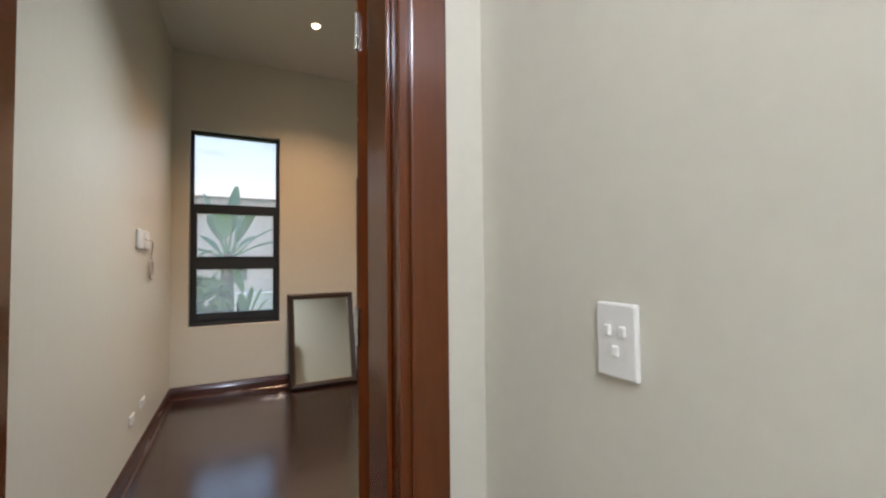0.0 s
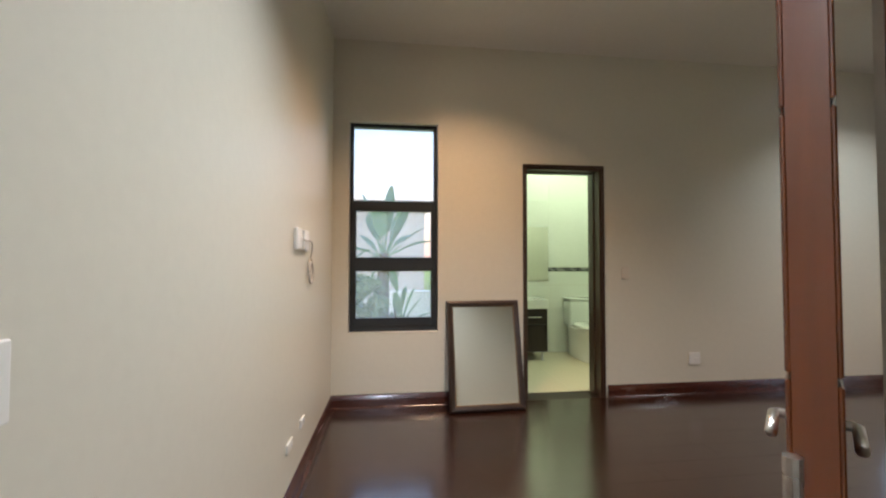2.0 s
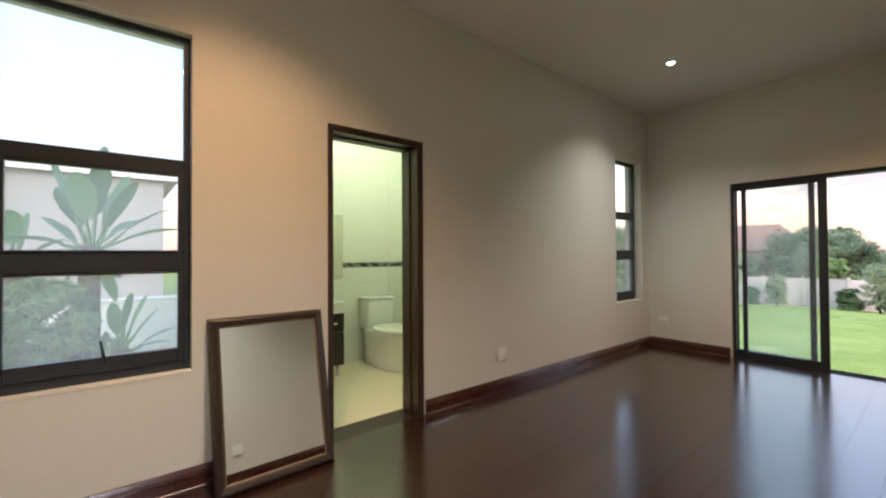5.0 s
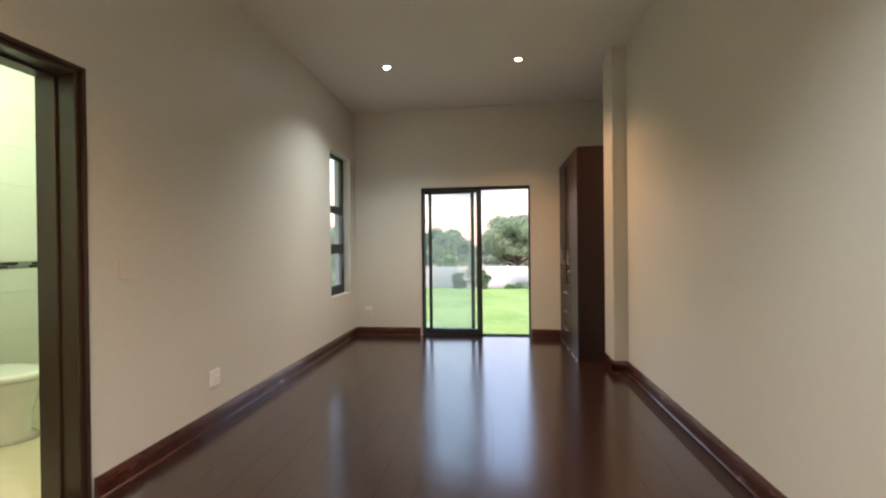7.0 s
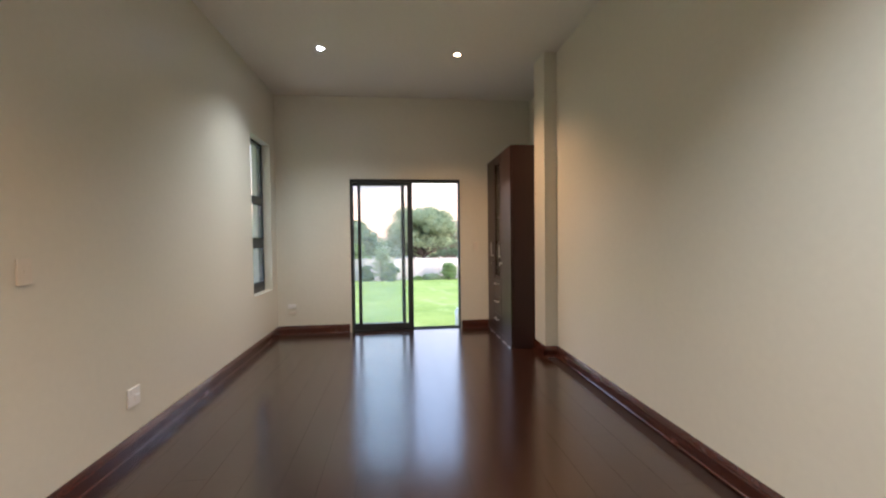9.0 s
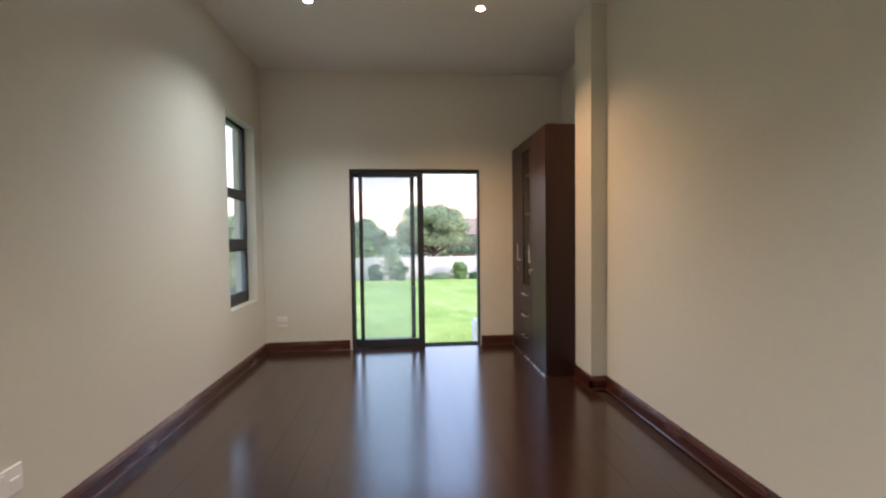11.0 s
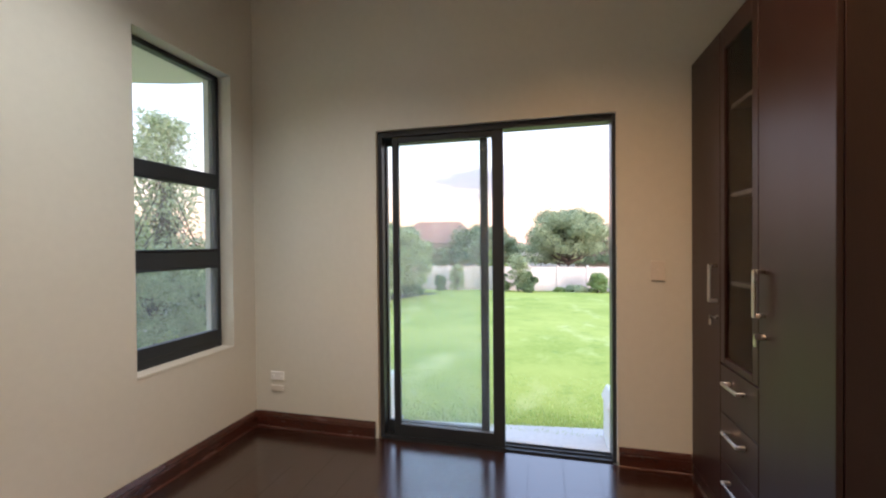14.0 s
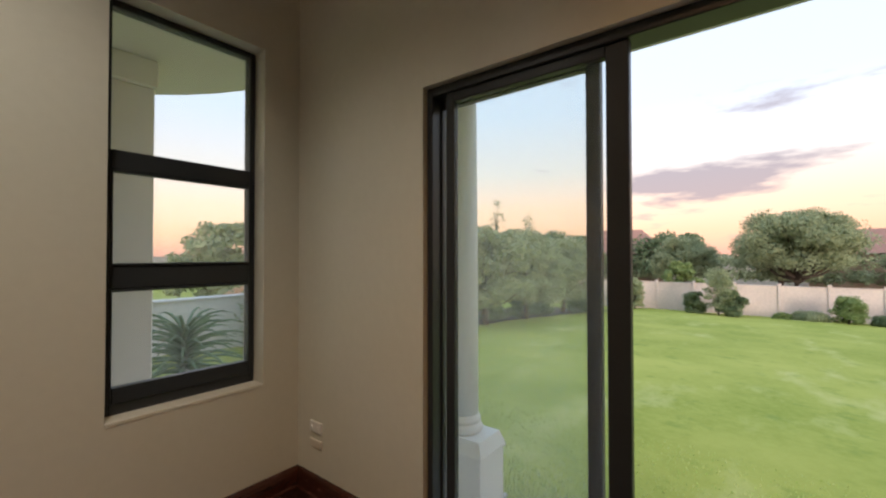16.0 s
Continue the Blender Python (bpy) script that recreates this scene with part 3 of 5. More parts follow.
frame_of_door("door_1", BATH[0], BATH[1], BATH[2], 0.0, OUTN, 0.008, "dark-stained wooden frame of the open bathroom doorway", DOORWOOD)
frame_of_door("door_3", ENTRY[0], ENTRY[1], ENTRY[2], OUTS, SOUTH, 0.075, "glossy red-brown wooden frame of the entrance doorway", WOODRED, 1, rebate=0.038)
structure("bathroom_threshold", boxes((BATH[0], BATH[1], -0.004, 0.05, -0.3, 0.003), (BATH[0], BATH[1], 0.05, OUTN, -0.3, -0.004)), MIRRORFRAME, "dark wooden threshold strip in the bathroom doorway", "threshold")


def entrance_leaf():
    hinge = Vector((0.839, SOUTH + 0.029, 0))
    d = new("door_leaf")
    tagged(d, "glossy red-brown wooden door with horizontal grooves, standing open", "door")
    width, thick, h = 0.68, 0.036, 2.03
    # built along +x from the hinge, then turned
    levels = [0.012 + i * (h - 0.012) / 9 for i in range(10)]
    bm = boxes((0, width, -thick + 0.004, -0.004, 0.012, h))
    part("leaf", bm, WOODRED, d)
    for a, b in zip(levels, levels[1:]):
        for ya, yb in ((-thick, -thick + 0.0045), (-0.0045, 0.0)):
            part("board", boxes((0.0, width, ya, yb, a + 0.003, b - 0.003), bevel=0.0015), WOODRED, d)
    for side in (0, 1):
        s = 1 if side == 0 else -1
        y = 0.0 if side == 0 else -thick
        bm = bmesh.new()
        box(bm, width - 0.085, width - 0.040, min(y, y + s * 0.008), max(y, y + s * 0.008), 0.825, 1.0, bevel=0.003)
        plate = part("lock_plate", bm, STEEL, d, "brushed steel lock plate")
        bm = bmesh.new()
        tube(bm, [(width - 0.062, y, 0.925), (width - 0.062, y + s * 0.034, 0.925), (width - 0.07, y + s * 0.042, 0.925), (width - 0.175, y + s * 0.040, 0.920)], 0.0095, 12)
        part("lever_handle", bm, STEEL, plate, "brushed steel lever", smooth=True)
        bm = bmesh.new()
        tube(bm, [(width - 0.062, y, 0.975), (width - 0.062, y + s * 0.014, 0.975)], 0.011, 12)
        part("key_cylinder", bm, STEEL, plate)
    for z in (0.22, 1.02, 1.82):
        bm = bmesh.new()
        tube(bm, [(-0.006, -0.004, z - 0.05), (-0.006, -0.004, z + 0.05)], 0.007, 10)
        part("hinge", bm, STEEL, d, "steel butt hinge")
    d.matrix_basis = Matrix.Translation(hinge) @ pose(0, 0, 0, 0, 0, 41)
    return d


entrance_leaf()

# ---- wardrobe ----
def wardrobe():
    x0, x1, yf, yb, h = 5.066, 6.196, -2.800, -3.395, 2.254
    w = thing("wardrobe", ((x0 + x1) / 2, (yf + yb) / 2, 0), "dark brown laminate wardrobe with two doors, drawers and glazed shelves", "wardrobe")
    t = 0.018
    g0, g1 = 5.488, 5.830       # middle bay
    part("side_panel", boxes((x0, x0 + t, yb, yf - 0.020, 0.0, h), bevel=0.0015), WARDROBE, w)
    part("side_panel", boxes((x1 - t, x1, yb, yf - 0.020, 0, h), bevel=0.0015), WARDROBE, w)
    part("top_panel", boxes((x0 + t, x1 - t, yb, yf - 0.020, h - t, h), bevel=0.0015), WARDROBE, w)
    part("bottom_panel", boxes((x0 + t, x1 - t, yb, yf - 0.02, 0.07, 0.07 + t), bevel=0.0015), WARDROBE, w)
    part("plinth", boxes((x0 + t, x1 - t, yf - 0.06, yf - 0.045, 0.0, 0.07)), WARDROBE, w)
    part("back_panel", boxes((x0 + t, x1 - t, yb + 0.001, yb + 0.008, 0.07 + t, h - t)), WARDIN, w)
    part("divider", boxes((g0 - t / 2, g0 + t / 2, yb + 0.008, yf - 0.021, 0.07 + t, h - t)), WARDIN, w)
    part("divider", boxes((g1 - t / 2, g1 + t / 2, yb + 0.008, yf - 0.021, 0.07 + t, h - t)), WARDIN, w)

    def handle(parent, cx, z0, z1):
        bm = boxes((cx - 0.009, cx + 0.009, yf + 0.030, yf + 0.040, z0, z1), (cx - 0.009, cx + 0.009, yf, yf + 0.030, z0, z0 + 0.016),
                   (cx - 0.009, cx + 0.009, yf, yf + 0.030, z1 - 0.016, z1), bevel=0.003)
        part("handle", bm, STEEL, parent, "brushed steel bow handle")

    for a, b, hx in ((x0 + 0.002, g0 - 0.002, g0 - 0.045), (g1 + 0.002, x1 - 0.002, g1 + 0.030)):
        door = part("door", boxes((a, b, yf - 0.018, yf, 0.072, h - 0.004), bevel=0.002), WARDROBE, w)
        handle(door, hx, 1.005, 1.185)
        bm = bmesh.new()
        tube(bm, [(hx, yf - 0.002, 0.935), (hx, yf + 0.012, 0.935)], 0.010, 12)
        part("lock", bm, STEEL, door, "small chrome lock with key")
        bm = boxes((hx - 0.003, hx + 0.003, yf + 0.012, yf + 0.034, 0.925, 0.945), (hx - 0.009, hx + 0.009, yf + 0.030, yf + 0.034, 0.900, 0.928))
        part("key", bm, STEEL, door)
    # glazed middle door
    zg0, zg1 = 0.735, h - 0.004
    a, b = g0 + 0.002, g1 - 0.002
    mid = part("glazed_door", boxes((a, a + 0.045, yf - 0.018, yf, zg0, zg1), (b - 0.045, b, yf - 0.018, yf, zg0, zg1), (a + 0.045, b - 0.045, yf - 0.018, yf, zg1 - 0.10, zg1),
                                    (a + 0.045, b - 0.045, yf - 0.018, yf, zg0, zg0 + 0.03), bevel=0.002), WARDROBE, w)
    part("pane", boxes((a + 0.045, b - 0.045, yf - 0.012, yf - 0.008, zg0 + 0.03, zg1 - 0.10)), WARDGLASS, mid)
    for z in (1.10, 1.50, 1.90):
        part("shelf", boxes((g0 + t / 2, g1 - t / 2, yb + 0.008, yf - 0.045, z - 0.009, z + 0.009)), WARDIN, w)
        part("shelf_edging", boxes((g0 + t / 2, g1 - t / 2, yf - 0.045, yf - 0.042, z - 0.009, z + 0.009)), SHELFEDGE, w, "pale shelf edge strip")
    zs = [0.074, 0.294, 0.514, 0.731]
    for z0, z1 in zip(zs, zs[1:]):
        dr = part("drawer", boxes((a, b, yf - 0.018, yf, z0, z1 - 0.004), bevel=0.002), WARDROBE, w)
        xm, zm = (a + b) / 2, z1 - 0.065
        bm = boxes((xm - 0.075, xm + 0.075, yf + 0.028, yf + 0.038, zm - 0.008, zm + 0.008), (xm - 0.075, xm - 0.060, yf, yf + 0.028, zm - 0.008, zm + 0.008),
                   (xm + 0.060, xm + 0.075, yf, yf + 0.028, zm - 0.008, zm + 0.008), bevel=0.003)
        part("handle", bm, STEEL, dr, "brushed steel bow handle")
    part("plinth_strip", boxes((x0, x1 - 0.02, yf - 0.018, yf + 0.001, 0.002, 0.069), bevel=0.002), WARDROBE, w)
    part("plinth_trim", boxes((x0, x1 - 0.02, yf + 0.001, yf + 0.008, 0.004, 0.014)), STEEL, w, "thin bright trim along the plinth")
    return w


wardrobe()

# ---- leaning mirror ----
def leaning_mirror():
    mw, mh, dp = 0.64, 0.905, 0.030
    m = new("wall_mirror")
    tagged(m, "framed mirror in dark brown wood, leaning against the wall", "mirror")
    f = 0.058
    prof = [(0, 0), (0.008, 0.022), (0.022, 0.030), (0.040, 0.026), (0.050, 0.016), (f, 0.014), (f, 0)]
    bm = bmesh.new()
    # moulded frame: rings of rectangles stepping inwards
    rings = []
    for inset, up in prof:
        rings.append([bm.verts.new((x, -up, z)) for x, z in ((-mw / 2 + inset, inset), (mw / 2 - inset, inset), (mw / 2 - inset, mh - inset), (-mw / 2 + inset, mh - inset))])
    for a, b in zip(rings, rings[1:] + rings[:1]):
        for k in range(4):
            bm.faces.new((a[k], a[(k + 1) % 4], b[(k + 1) % 4], b[k]))
    part("frame", bm, MIRRORFRAME, m)
    bm = bmesh.new()
    rings = []
    for inset, up in ((f - 0.010, 0.017), (f - 0.006, 0.021), (f, 0.0165), (f, 0.0145)):
        rings.append([bm.verts.new((x, -up, z)) for x, z in ((-mw / 2 + inset, inset), (mw / 2 - inset, inset), (mw / 2 - inset, mh - inset), (-mw / 2 + inset, mh - inset))])
    for a, b in zip(rings, rings[1:]):
        for k in range(4):
            bm.faces.new((a[k], a[(k + 1) % 4], b[(k + 1) % 4], b[k]))
    part("gilt_bead", bm, GOLDLINE, m, "thin antique gilt bead")
    part("mirror_glass", boxes((-mw / 2 + f, mw / 2 - f, -0.012, -0.006, f, mh - f)), MIRROR, m, "clear silvered mirror glass")
    part("backing", boxes((-mw / 2 + 0.01, mw / 2 - 0.01, -0.004, 0.0, 0.01, mh - 0.01)), MIRRORFRAME, m)
    tilt = math.degrees(math.asin(0.203 / mh))
    m.matrix_basis = Matrix.Translation((1.281, -0.213, 0.0045)) @ pose(0, 0, 0, -tilt, 0, 1.25)
    return m


leaning_mirror()

# ---- switches and sockets ----
def plate(name, label, category, centre, out, w, h, rockers, mat=PLASTIC, group="", deep=0.010):
    """A plate on a wall. out: the wall's normal. rockers: (across, up, width, height) from the centre."""
    d = new(name)
    tagged(d, label, category, group)
    part("cover_plate", boxes((-w / 2, w / 2, -deep, 0, -h / 2, h / 2), bevel=min(0.4 * deep, 0.009), segments=3), mat, d)
    for a, u, rw, rh in rockers:
        bm = boxes((a - rw / 2, a + rw / 2, -deep - 0.004, -deep + 0.002, u - rh / 2, u + rh / 2), bevel=0.002)
        part("rocker", bm, mat, d)
    turn = {(0, -1): 0, (1, 0): 90, (-1, 0): -90, (0, 1): 180}[out]
    d.matrix_basis = Matrix.Translation(centre) @ pose(0, 0, 0, 0, 0, turn)
    return d


plate("light_switch", "white three-lever light switch on the corridor wall", "light switch", (1.0695, -3.822, 1.070), (-1, 0), 0.072, 0.112,
      [(-0.013, 0.014, 0.011, 0.017), (0.013, 0.014, 0.011, 0.017), (0.0, -0.016, 0.011, 0.017)])
plate("light_switch", "white two-lever light switch beside the entrance door", "light switch", (0.0005, -2.905, 1.070), (1, 0), 0.072, 0.112,
      [(-0.010, 0.0, 0.012, 0.018), (0.012, 0.0, 0.012, 0.018)])
plate("light_switch", "pale light switch beside the bathroom doorway", "light switch", (2.61, -0.0005, 1.122), (0, -1), 0.070, 0.112, [(0, 0.0, 0.014, 0.02)], PLASTICGREY)
plate("light_switch", "pale light switch between sliding door and wardrobe", "light switch", (EAST - 0.0005, -2.632, 1.130), (-1, 0), 0.072, 0.112, [(0, 0, 0.014, 0.02)], PLASTICGREY)
plate("wall_socket", "white wall socket above the skirting board", "wall socket", (3.283, -0.0005, 0.330), (0, -1), 0.112, 0.112, [(-0.028, 0.030, 0.014, 0.02), (0.02, -0.012, 0.04, 0.04)])
plate("wall_socket", "white wall socket above the skirting board", "wall socket", (1.80, SOUTH + 0.0005, 0.335), (0, 1), 0.112, 0.112, [(-0.028, 0.030, 0.014, 0.02), (0.02, -0.012, 0.04, 0.04)])
plate("wall_socket", "white double wall socket in the corner", "wall socket", (EAST - 0.0005, -0.180, 0.372), (-1, 0), 0.105, 0.060, [(-0.03, 0.0, 0.014, 0.018), (0.03, 0.0, 0.014, 0.018)])
plate("blank_plate", "pale blank outlet plate in the corner", "outlet plate", (EAST - 0.0005, -0.180, 0.284), (-1, 0), 0.105, 0.040, [], PLASTICGREY)
plate("outlet_plate", "white television outlet with a grey cable", "outlet plate", (0.0005, -1.262, 1.345), (1, 0), 0.105, 0.118, [(0.02, 0.0, 0.03, 0.03)], group="outlets by the window", deep=0.022)
plate("outlet_plate", "white outlet with a coiled grey cable", "outlet plate", (0.0005, -1.080, 1.345), (1, 0), 0.105, 0.118, [(-0.02, 0.0, 0.03, 0.03)], group="outlets by the window", deep=0.022)
plate("wall_socket", "white wall socket above the skirting board", "wall socket", (0.0005, -1.373, 0.315), (1, 0), 0.10, 0.05, [(0.02, 0, 0.014, 0.018)], group="low sockets")
plate("wall_socket", "white wall socket above the skirting board", "wall socket", (0.0005, -1.095, 0.325), (1, 0), 0.10, 0.05, [(0.02, 0, 0.014, 0.018)], group="low sockets")


def coiled_cable():
    pts = []
    lead = [Vector((0.034, -1.25, 1.345)), Vector((0.044, -1.12, 1.325)), Vector((0.034, -0.94, 1.390)), Vector((0.014, -0.935, 1.245))]
    for j in range(20):
        u = j / 20
        pts.append(lead[0] * (1 - u) ** 3 + lead[1] * 3 * u * (1 - u) ** 2 + lead[2] * 3 * u * u * (1 - u) + lead[3] * u ** 3)
    for j in range(145):
        a = 2 * math.pi * j / 48 + 0.1
        turn = j / 48
        r = 0.052 + 0.005 * math.sin(turn * 2.1)
        pts.append(Vector((0.010 + 0.004 * turn, -0.945 + 1.15 * r * math.sin(a) + 0.006 * math.sin(turn * 3), 1.176 + 1.35 * r * math.cos(a) - 0.008 * turn)))
    bm = bmesh.new()
    tube(bm, pts, 0.0040, 8)
    ob = part("coiled_cable", bm, CABLE, None, smooth=True)
    return tagged(ob, "thin grey cable hanging coiled from the outlets", "cable")


coiled_cable()

# ---- downlights ----
def downlight(x, y, warm):
    d = thing("downlight", (x, y, CEIL), "small recessed ceiling downlight, switched on, " + ("warm white" if warm else "cool white"), "downlight", "ceiling downlights")
    bm = bmesh.new()
    lathe(bm, [(0.030, CEIL - 0.002), (0.045, CEIL - 0.002), (0.047, CEIL - 0.006), (0.041, CEIL - 0.009), (0.031, CEIL - 0.006)], x, y, 24, caps=False)
    part("trim_ring", bm, STEEL, d, "brushed steel trim ring", smooth=True)
    bm = bmesh.new()
    lathe(bm, [(0.030, CEIL - 0.003), (0.026, CEIL - 0.007), (0.014, CEIL - 0.009)], x, y, 20)
    part("bulb", bm, GLOW_WARM if warm else GLOW_COOL, d, "glowing bulb", smooth=True)


for _x, _y, _c, _watt in DOWNLIGHTS:
    downlight(_x, _y, _c == WARM)

# ---- bathroom things ----
def vanity():
    x0, x1, yf, yb, z0, z1 = 1.62, 2.395, 1.345, 1.788, 0.115, 0.640
    v = thing("vanity_unit", ((x0 + x1) / 2, (yf + yb) / 2, 0), "espresso-brown bathroom vanity cabinet on short steel legs", "vanity unit")
    part("cabinet_body", boxes((x0, x1, yf + 0.018, yb, z0, z1), bevel=0.002), VANITY, v)
    xm = x1 - 0.39
    for a, b in ((x0, xm - 0.002), (xm + 0.002, x1)):
        dr = part("drawer", boxes((a, b, yf, yf + 0.017, 0.455, z1 - 0.004), bevel=0.002), VANITY, v)
        c = (a + b) / 2 + 0.03
        part("handle", boxes((c - 0.08, c + 0.08, yf - 0.028, yf - 0.018, 0.535, 0.548), (c - 0.08, c - 0.068, yf - 0.018, yf, 0.535, 0.548), (c + 0.068, c + 0.08, yf - 0.018, yf, 0.535, 0.548), bevel=0.002), STEEL, dr, "steel bar handle")
        door = part("door", boxes((a, b, yf, yf + 0.017, z0 + 0.002, 0.451), bevel=0.002), VANITY, v)
        hx = a + 0.045
        part("handle", boxes((hx - 0.007, hx + 0.007, yf - 0.028, yf - 0.018, 0.26, 0.40), (hx - 0.007, hx + 0.007, yf - 0.018, yf, 0.26, 0.272), (hx - 0.007, hx + 0.007, yf - 0.018, yf, 0.388, 0.40), bevel=0.002), STEEL, door, "steel bar handle")
    for x in (x0 + 0.05, x1 - 0.05):
        for y in (yf + 0.05, yb - 0.05):
            bm = bmesh.new()
            lathe(bm, [(0.022, 0.004), (0.022, 0.012), (0.014, 0.02), (0.014, z0)], x, y, 14)
            part("leg", bm, STEEL, v, "short steel leg", smooth=True)
    b = thing("wash_basin", ((x0 + x1) / 2, (yf + yb) / 2, z1), "white ceramic wash basin on the vanity cabinet", "wash basin")
    bm = boxes((x0 - 0.01, x1 + 0.01, yf - 0.012, yf + 0.05, z1, 0.755), (x0 - 0.01, x1 + 0.01, yb - 0.10, yb, z1, 0.755), (x0 - 0.01, x0 + 0.06, yf + 0.05, yb - 0.10, z1, 0.755),
               (x1 - 0.06, x1 + 0.01, yf + 0.05, yb - 0.10, z1, 0.755), (x0 + 0.06, x1 - 0.06, yf + 0.05, yb - 0.10, z1, 0.665), bevel=0.008, segments=2)
    part("bowl", bm, CERAMIC, b)
    bm = bmesh.new()
    xc = (x0 + x1) / 2
    tube(bm, [(xc, yb - 0.05, 0.755), (xc, yb - 0.05, 0.86), (xc, yb - 0.09, 0.885), (xc, yb - 0.16, 0.87)], [0.02, 0.016, 0.014, 0.012], 12)
    part("tap", bm, STEEL, b, "chrome mixer tap", smooth=True)


vanity()


def toilet():
    cx, yb = 2.960, 1.788
    t = thing("toilet", (cx, 1.5, 0), "white one-piece ceramic toilet with closed seat", "toilet")

    def oval(z, half, y_front, y_back, n=28):
        ring = []
        for k in range(n):
            a = 2 * math.pi * k / n
            c, s = math.cos(a), math.sin(a)
            ym, r = (y_front + y_back) / 2, (y_back - y_front) / 2
            e = 0.72 if s > 0 else 1.0
            ring.append((cx + half * math.copysign(abs(c) ** e, c), ym + r * math.copysign(abs(s) ** e, s), z))
        return ring

    def skin(rings):
        bm = bmesh.new()
        vs = [[bm.verts.new(p) for p in r] for r in rings]
        for a, b in zip(vs, vs[1:]):
            for k in range(len(a)):
                bm.faces.new((a[k], a[(k + 1) % len(a)], b[(k + 1) % len(a)], b[k]))
        bm.faces.new(vs[0][::-1])
        bm.faces.new(vs[-1])
        return bm

    part("pedestal", skin([oval(0.004, 0.170, 1.035, yb), oval(0.02, 0.172, 1.115, yb), oval(0.18, 0.172, 1.090, yb), oval(0.32, 0.188, 1.035, yb), oval(0.385, 0.198, 1.005, yb), oval(0.395, 0.192, 1.012, yb)]), CERAMIC, t, smooth=True)
    part("seat_lid", skin([oval(0.397, 0.190, 1.008, 1.56), oval(0.403, 0.198, 1.000, 1.565), oval(0.425, 0.198, 1.000, 1.565), oval(0.437, 0.188, 1.015, 1.56), oval(0.440, 0.15, 1.06, 1.53)]), CERAMIC, t, "white closed seat lid", smooth=True)
    part("cistern", boxes((cx - 0.172, cx + 0.172, 1.575, yb, 0.37, 0.715), bevel=0.03, segments=4), CERAMIC, t, smooth=True)
    part("cistern_lid", boxes((cx - 0.178, cx + 0.178, 1.567, yb, 0.716, 0.745), bevel=0.010, segments=3), CERAMIC, t, smooth=True)
    bm = bmesh.new()
    lathe(bm, [(0.028, 0.744), (0.028, 0.750), (0.022, 0.752)], cx, 1.68, 18)
    part("flush_button", bm, STEEL, t, "chrome flush button")


toilet()
m = thing("bathroom_mirror", (2.26, 1.785, 0.96), "frameless wall mirror above the wash basin", "mirror")
part("mirror_glass", boxes((1.92, 2.585, 1.783, 1.790, 0.965, 1.690), bevel=0.002), MIRROR, m)
m = thing("bathroom_lamp", (2.75, 0.85, 2.9), "round glowing bathroom ceiling lamp", "ceiling lamp")
bm = bmesh.new()
lathe(bm, [(0.14, 2.898), (0.15, 2.88), (0.15, 2.86)], 2.75, 0.85, 24)
part("lamp_base", bm, PLASTIC, m)
bm = bmesh.new()
lathe(bm, [(0.135, 2.859), (0.12, 2.83), (0.08, 2.81), (0.03, 2.805)], 2.75, 0.85, 24)
part("diffuser", bm, GLOW_BATH, m, smooth=True)

# ---- outside: stoep, columns, verandah ----
def slab(outline, z0, z1):
    bm = bmesh.new()
    lo, hi = [[bm.verts.new((x, y, z)) for x, y in outline] for z in (z0, z1)]
    bm.faces.new(lo[::-1])
    bm.faces.new(hi)
    for k in range(len(outline)):
        j = (k + 1) % len(outline)
        bm.faces.new((lo[k], lo[j], hi[j], hi[k]))
    return bm


structure("stoep", slab([(OUTE, -4.2), (7.62, -4.2), (7.53, -2.57), (7.41, -1.60), (7.32, -0.70), (7.41, -0.69), (7.41, 0.5), (OUTE, 0.5)], -0.8, -0.36), CONCRETE, "pale screeded stoep outside the sliding door", "pavement")


def round_column(cx, cy):
    z0 = -0.36
    c = thing("round_column", (cx, cy, z0), "white round column on a square pedestal on the stoep", "column", "stoep columns")
    hx, hy = 0.150, 0.235
    part("pedestal", boxes((cx - hx, cx + hx, cy - hy, cy + hy, z0, -0.02), bevel=0.004), COLUMNPAINT, c)
    bm = bmesh.new()
    rings = [[bm.verts.new((cx + sx * (hx - i), cy + sy * (hy - i), z)) for sx, sy in ((-1, -1), (1, -1), (1, 1), (-1, 1))] for i, z in ((-0.012, -0.02), (-0.012, 0.0), (0.02, 0.09))]
    for a, b in zip(rings, rings[1:]):
        for k in range(4):
            bm.faces.new((a[k], a[(k + 1) % 4], b[(k + 1) % 4], b[k]))
    bm.faces.new(rings[0][::-1])
    bm.faces.new(rings[-1])
    part("pedestal_cap", bm, COLUMNPAINT, c)
    bm = bmesh.new()
    lathe(bm, [(0.128, 0.09), (0.136, 0.10), (0.136, 0.125), (0.126, 0.14), (0.116, 0.145), (0.116, 0.155), (0.124, 0.165), (0.124, 0.18), (0.114, 0.195), (0.106, 0.21)], cx, cy, 36)
    part("base_moulding", bm, COLUMNPAINT, c, smooth=True)
    bm = bmesh.new()
    lathe(bm, [(0.106, 0.21), (0.106, 1.0), (0.096, 2.55)], cx, cy, 36)
    part("shaft", bm, COLUMNPAINT, c, smooth=True)
    bm = bmesh.new()
    lathe(bm, [(0.098, 2.55), (0.12, 2.58), (0.12, 2.62), (0.16, 2.66), (0.16, 2.78)], cx, cy, 36)
    part("capital", bm, COLUMNPAINT, c, smooth=True)


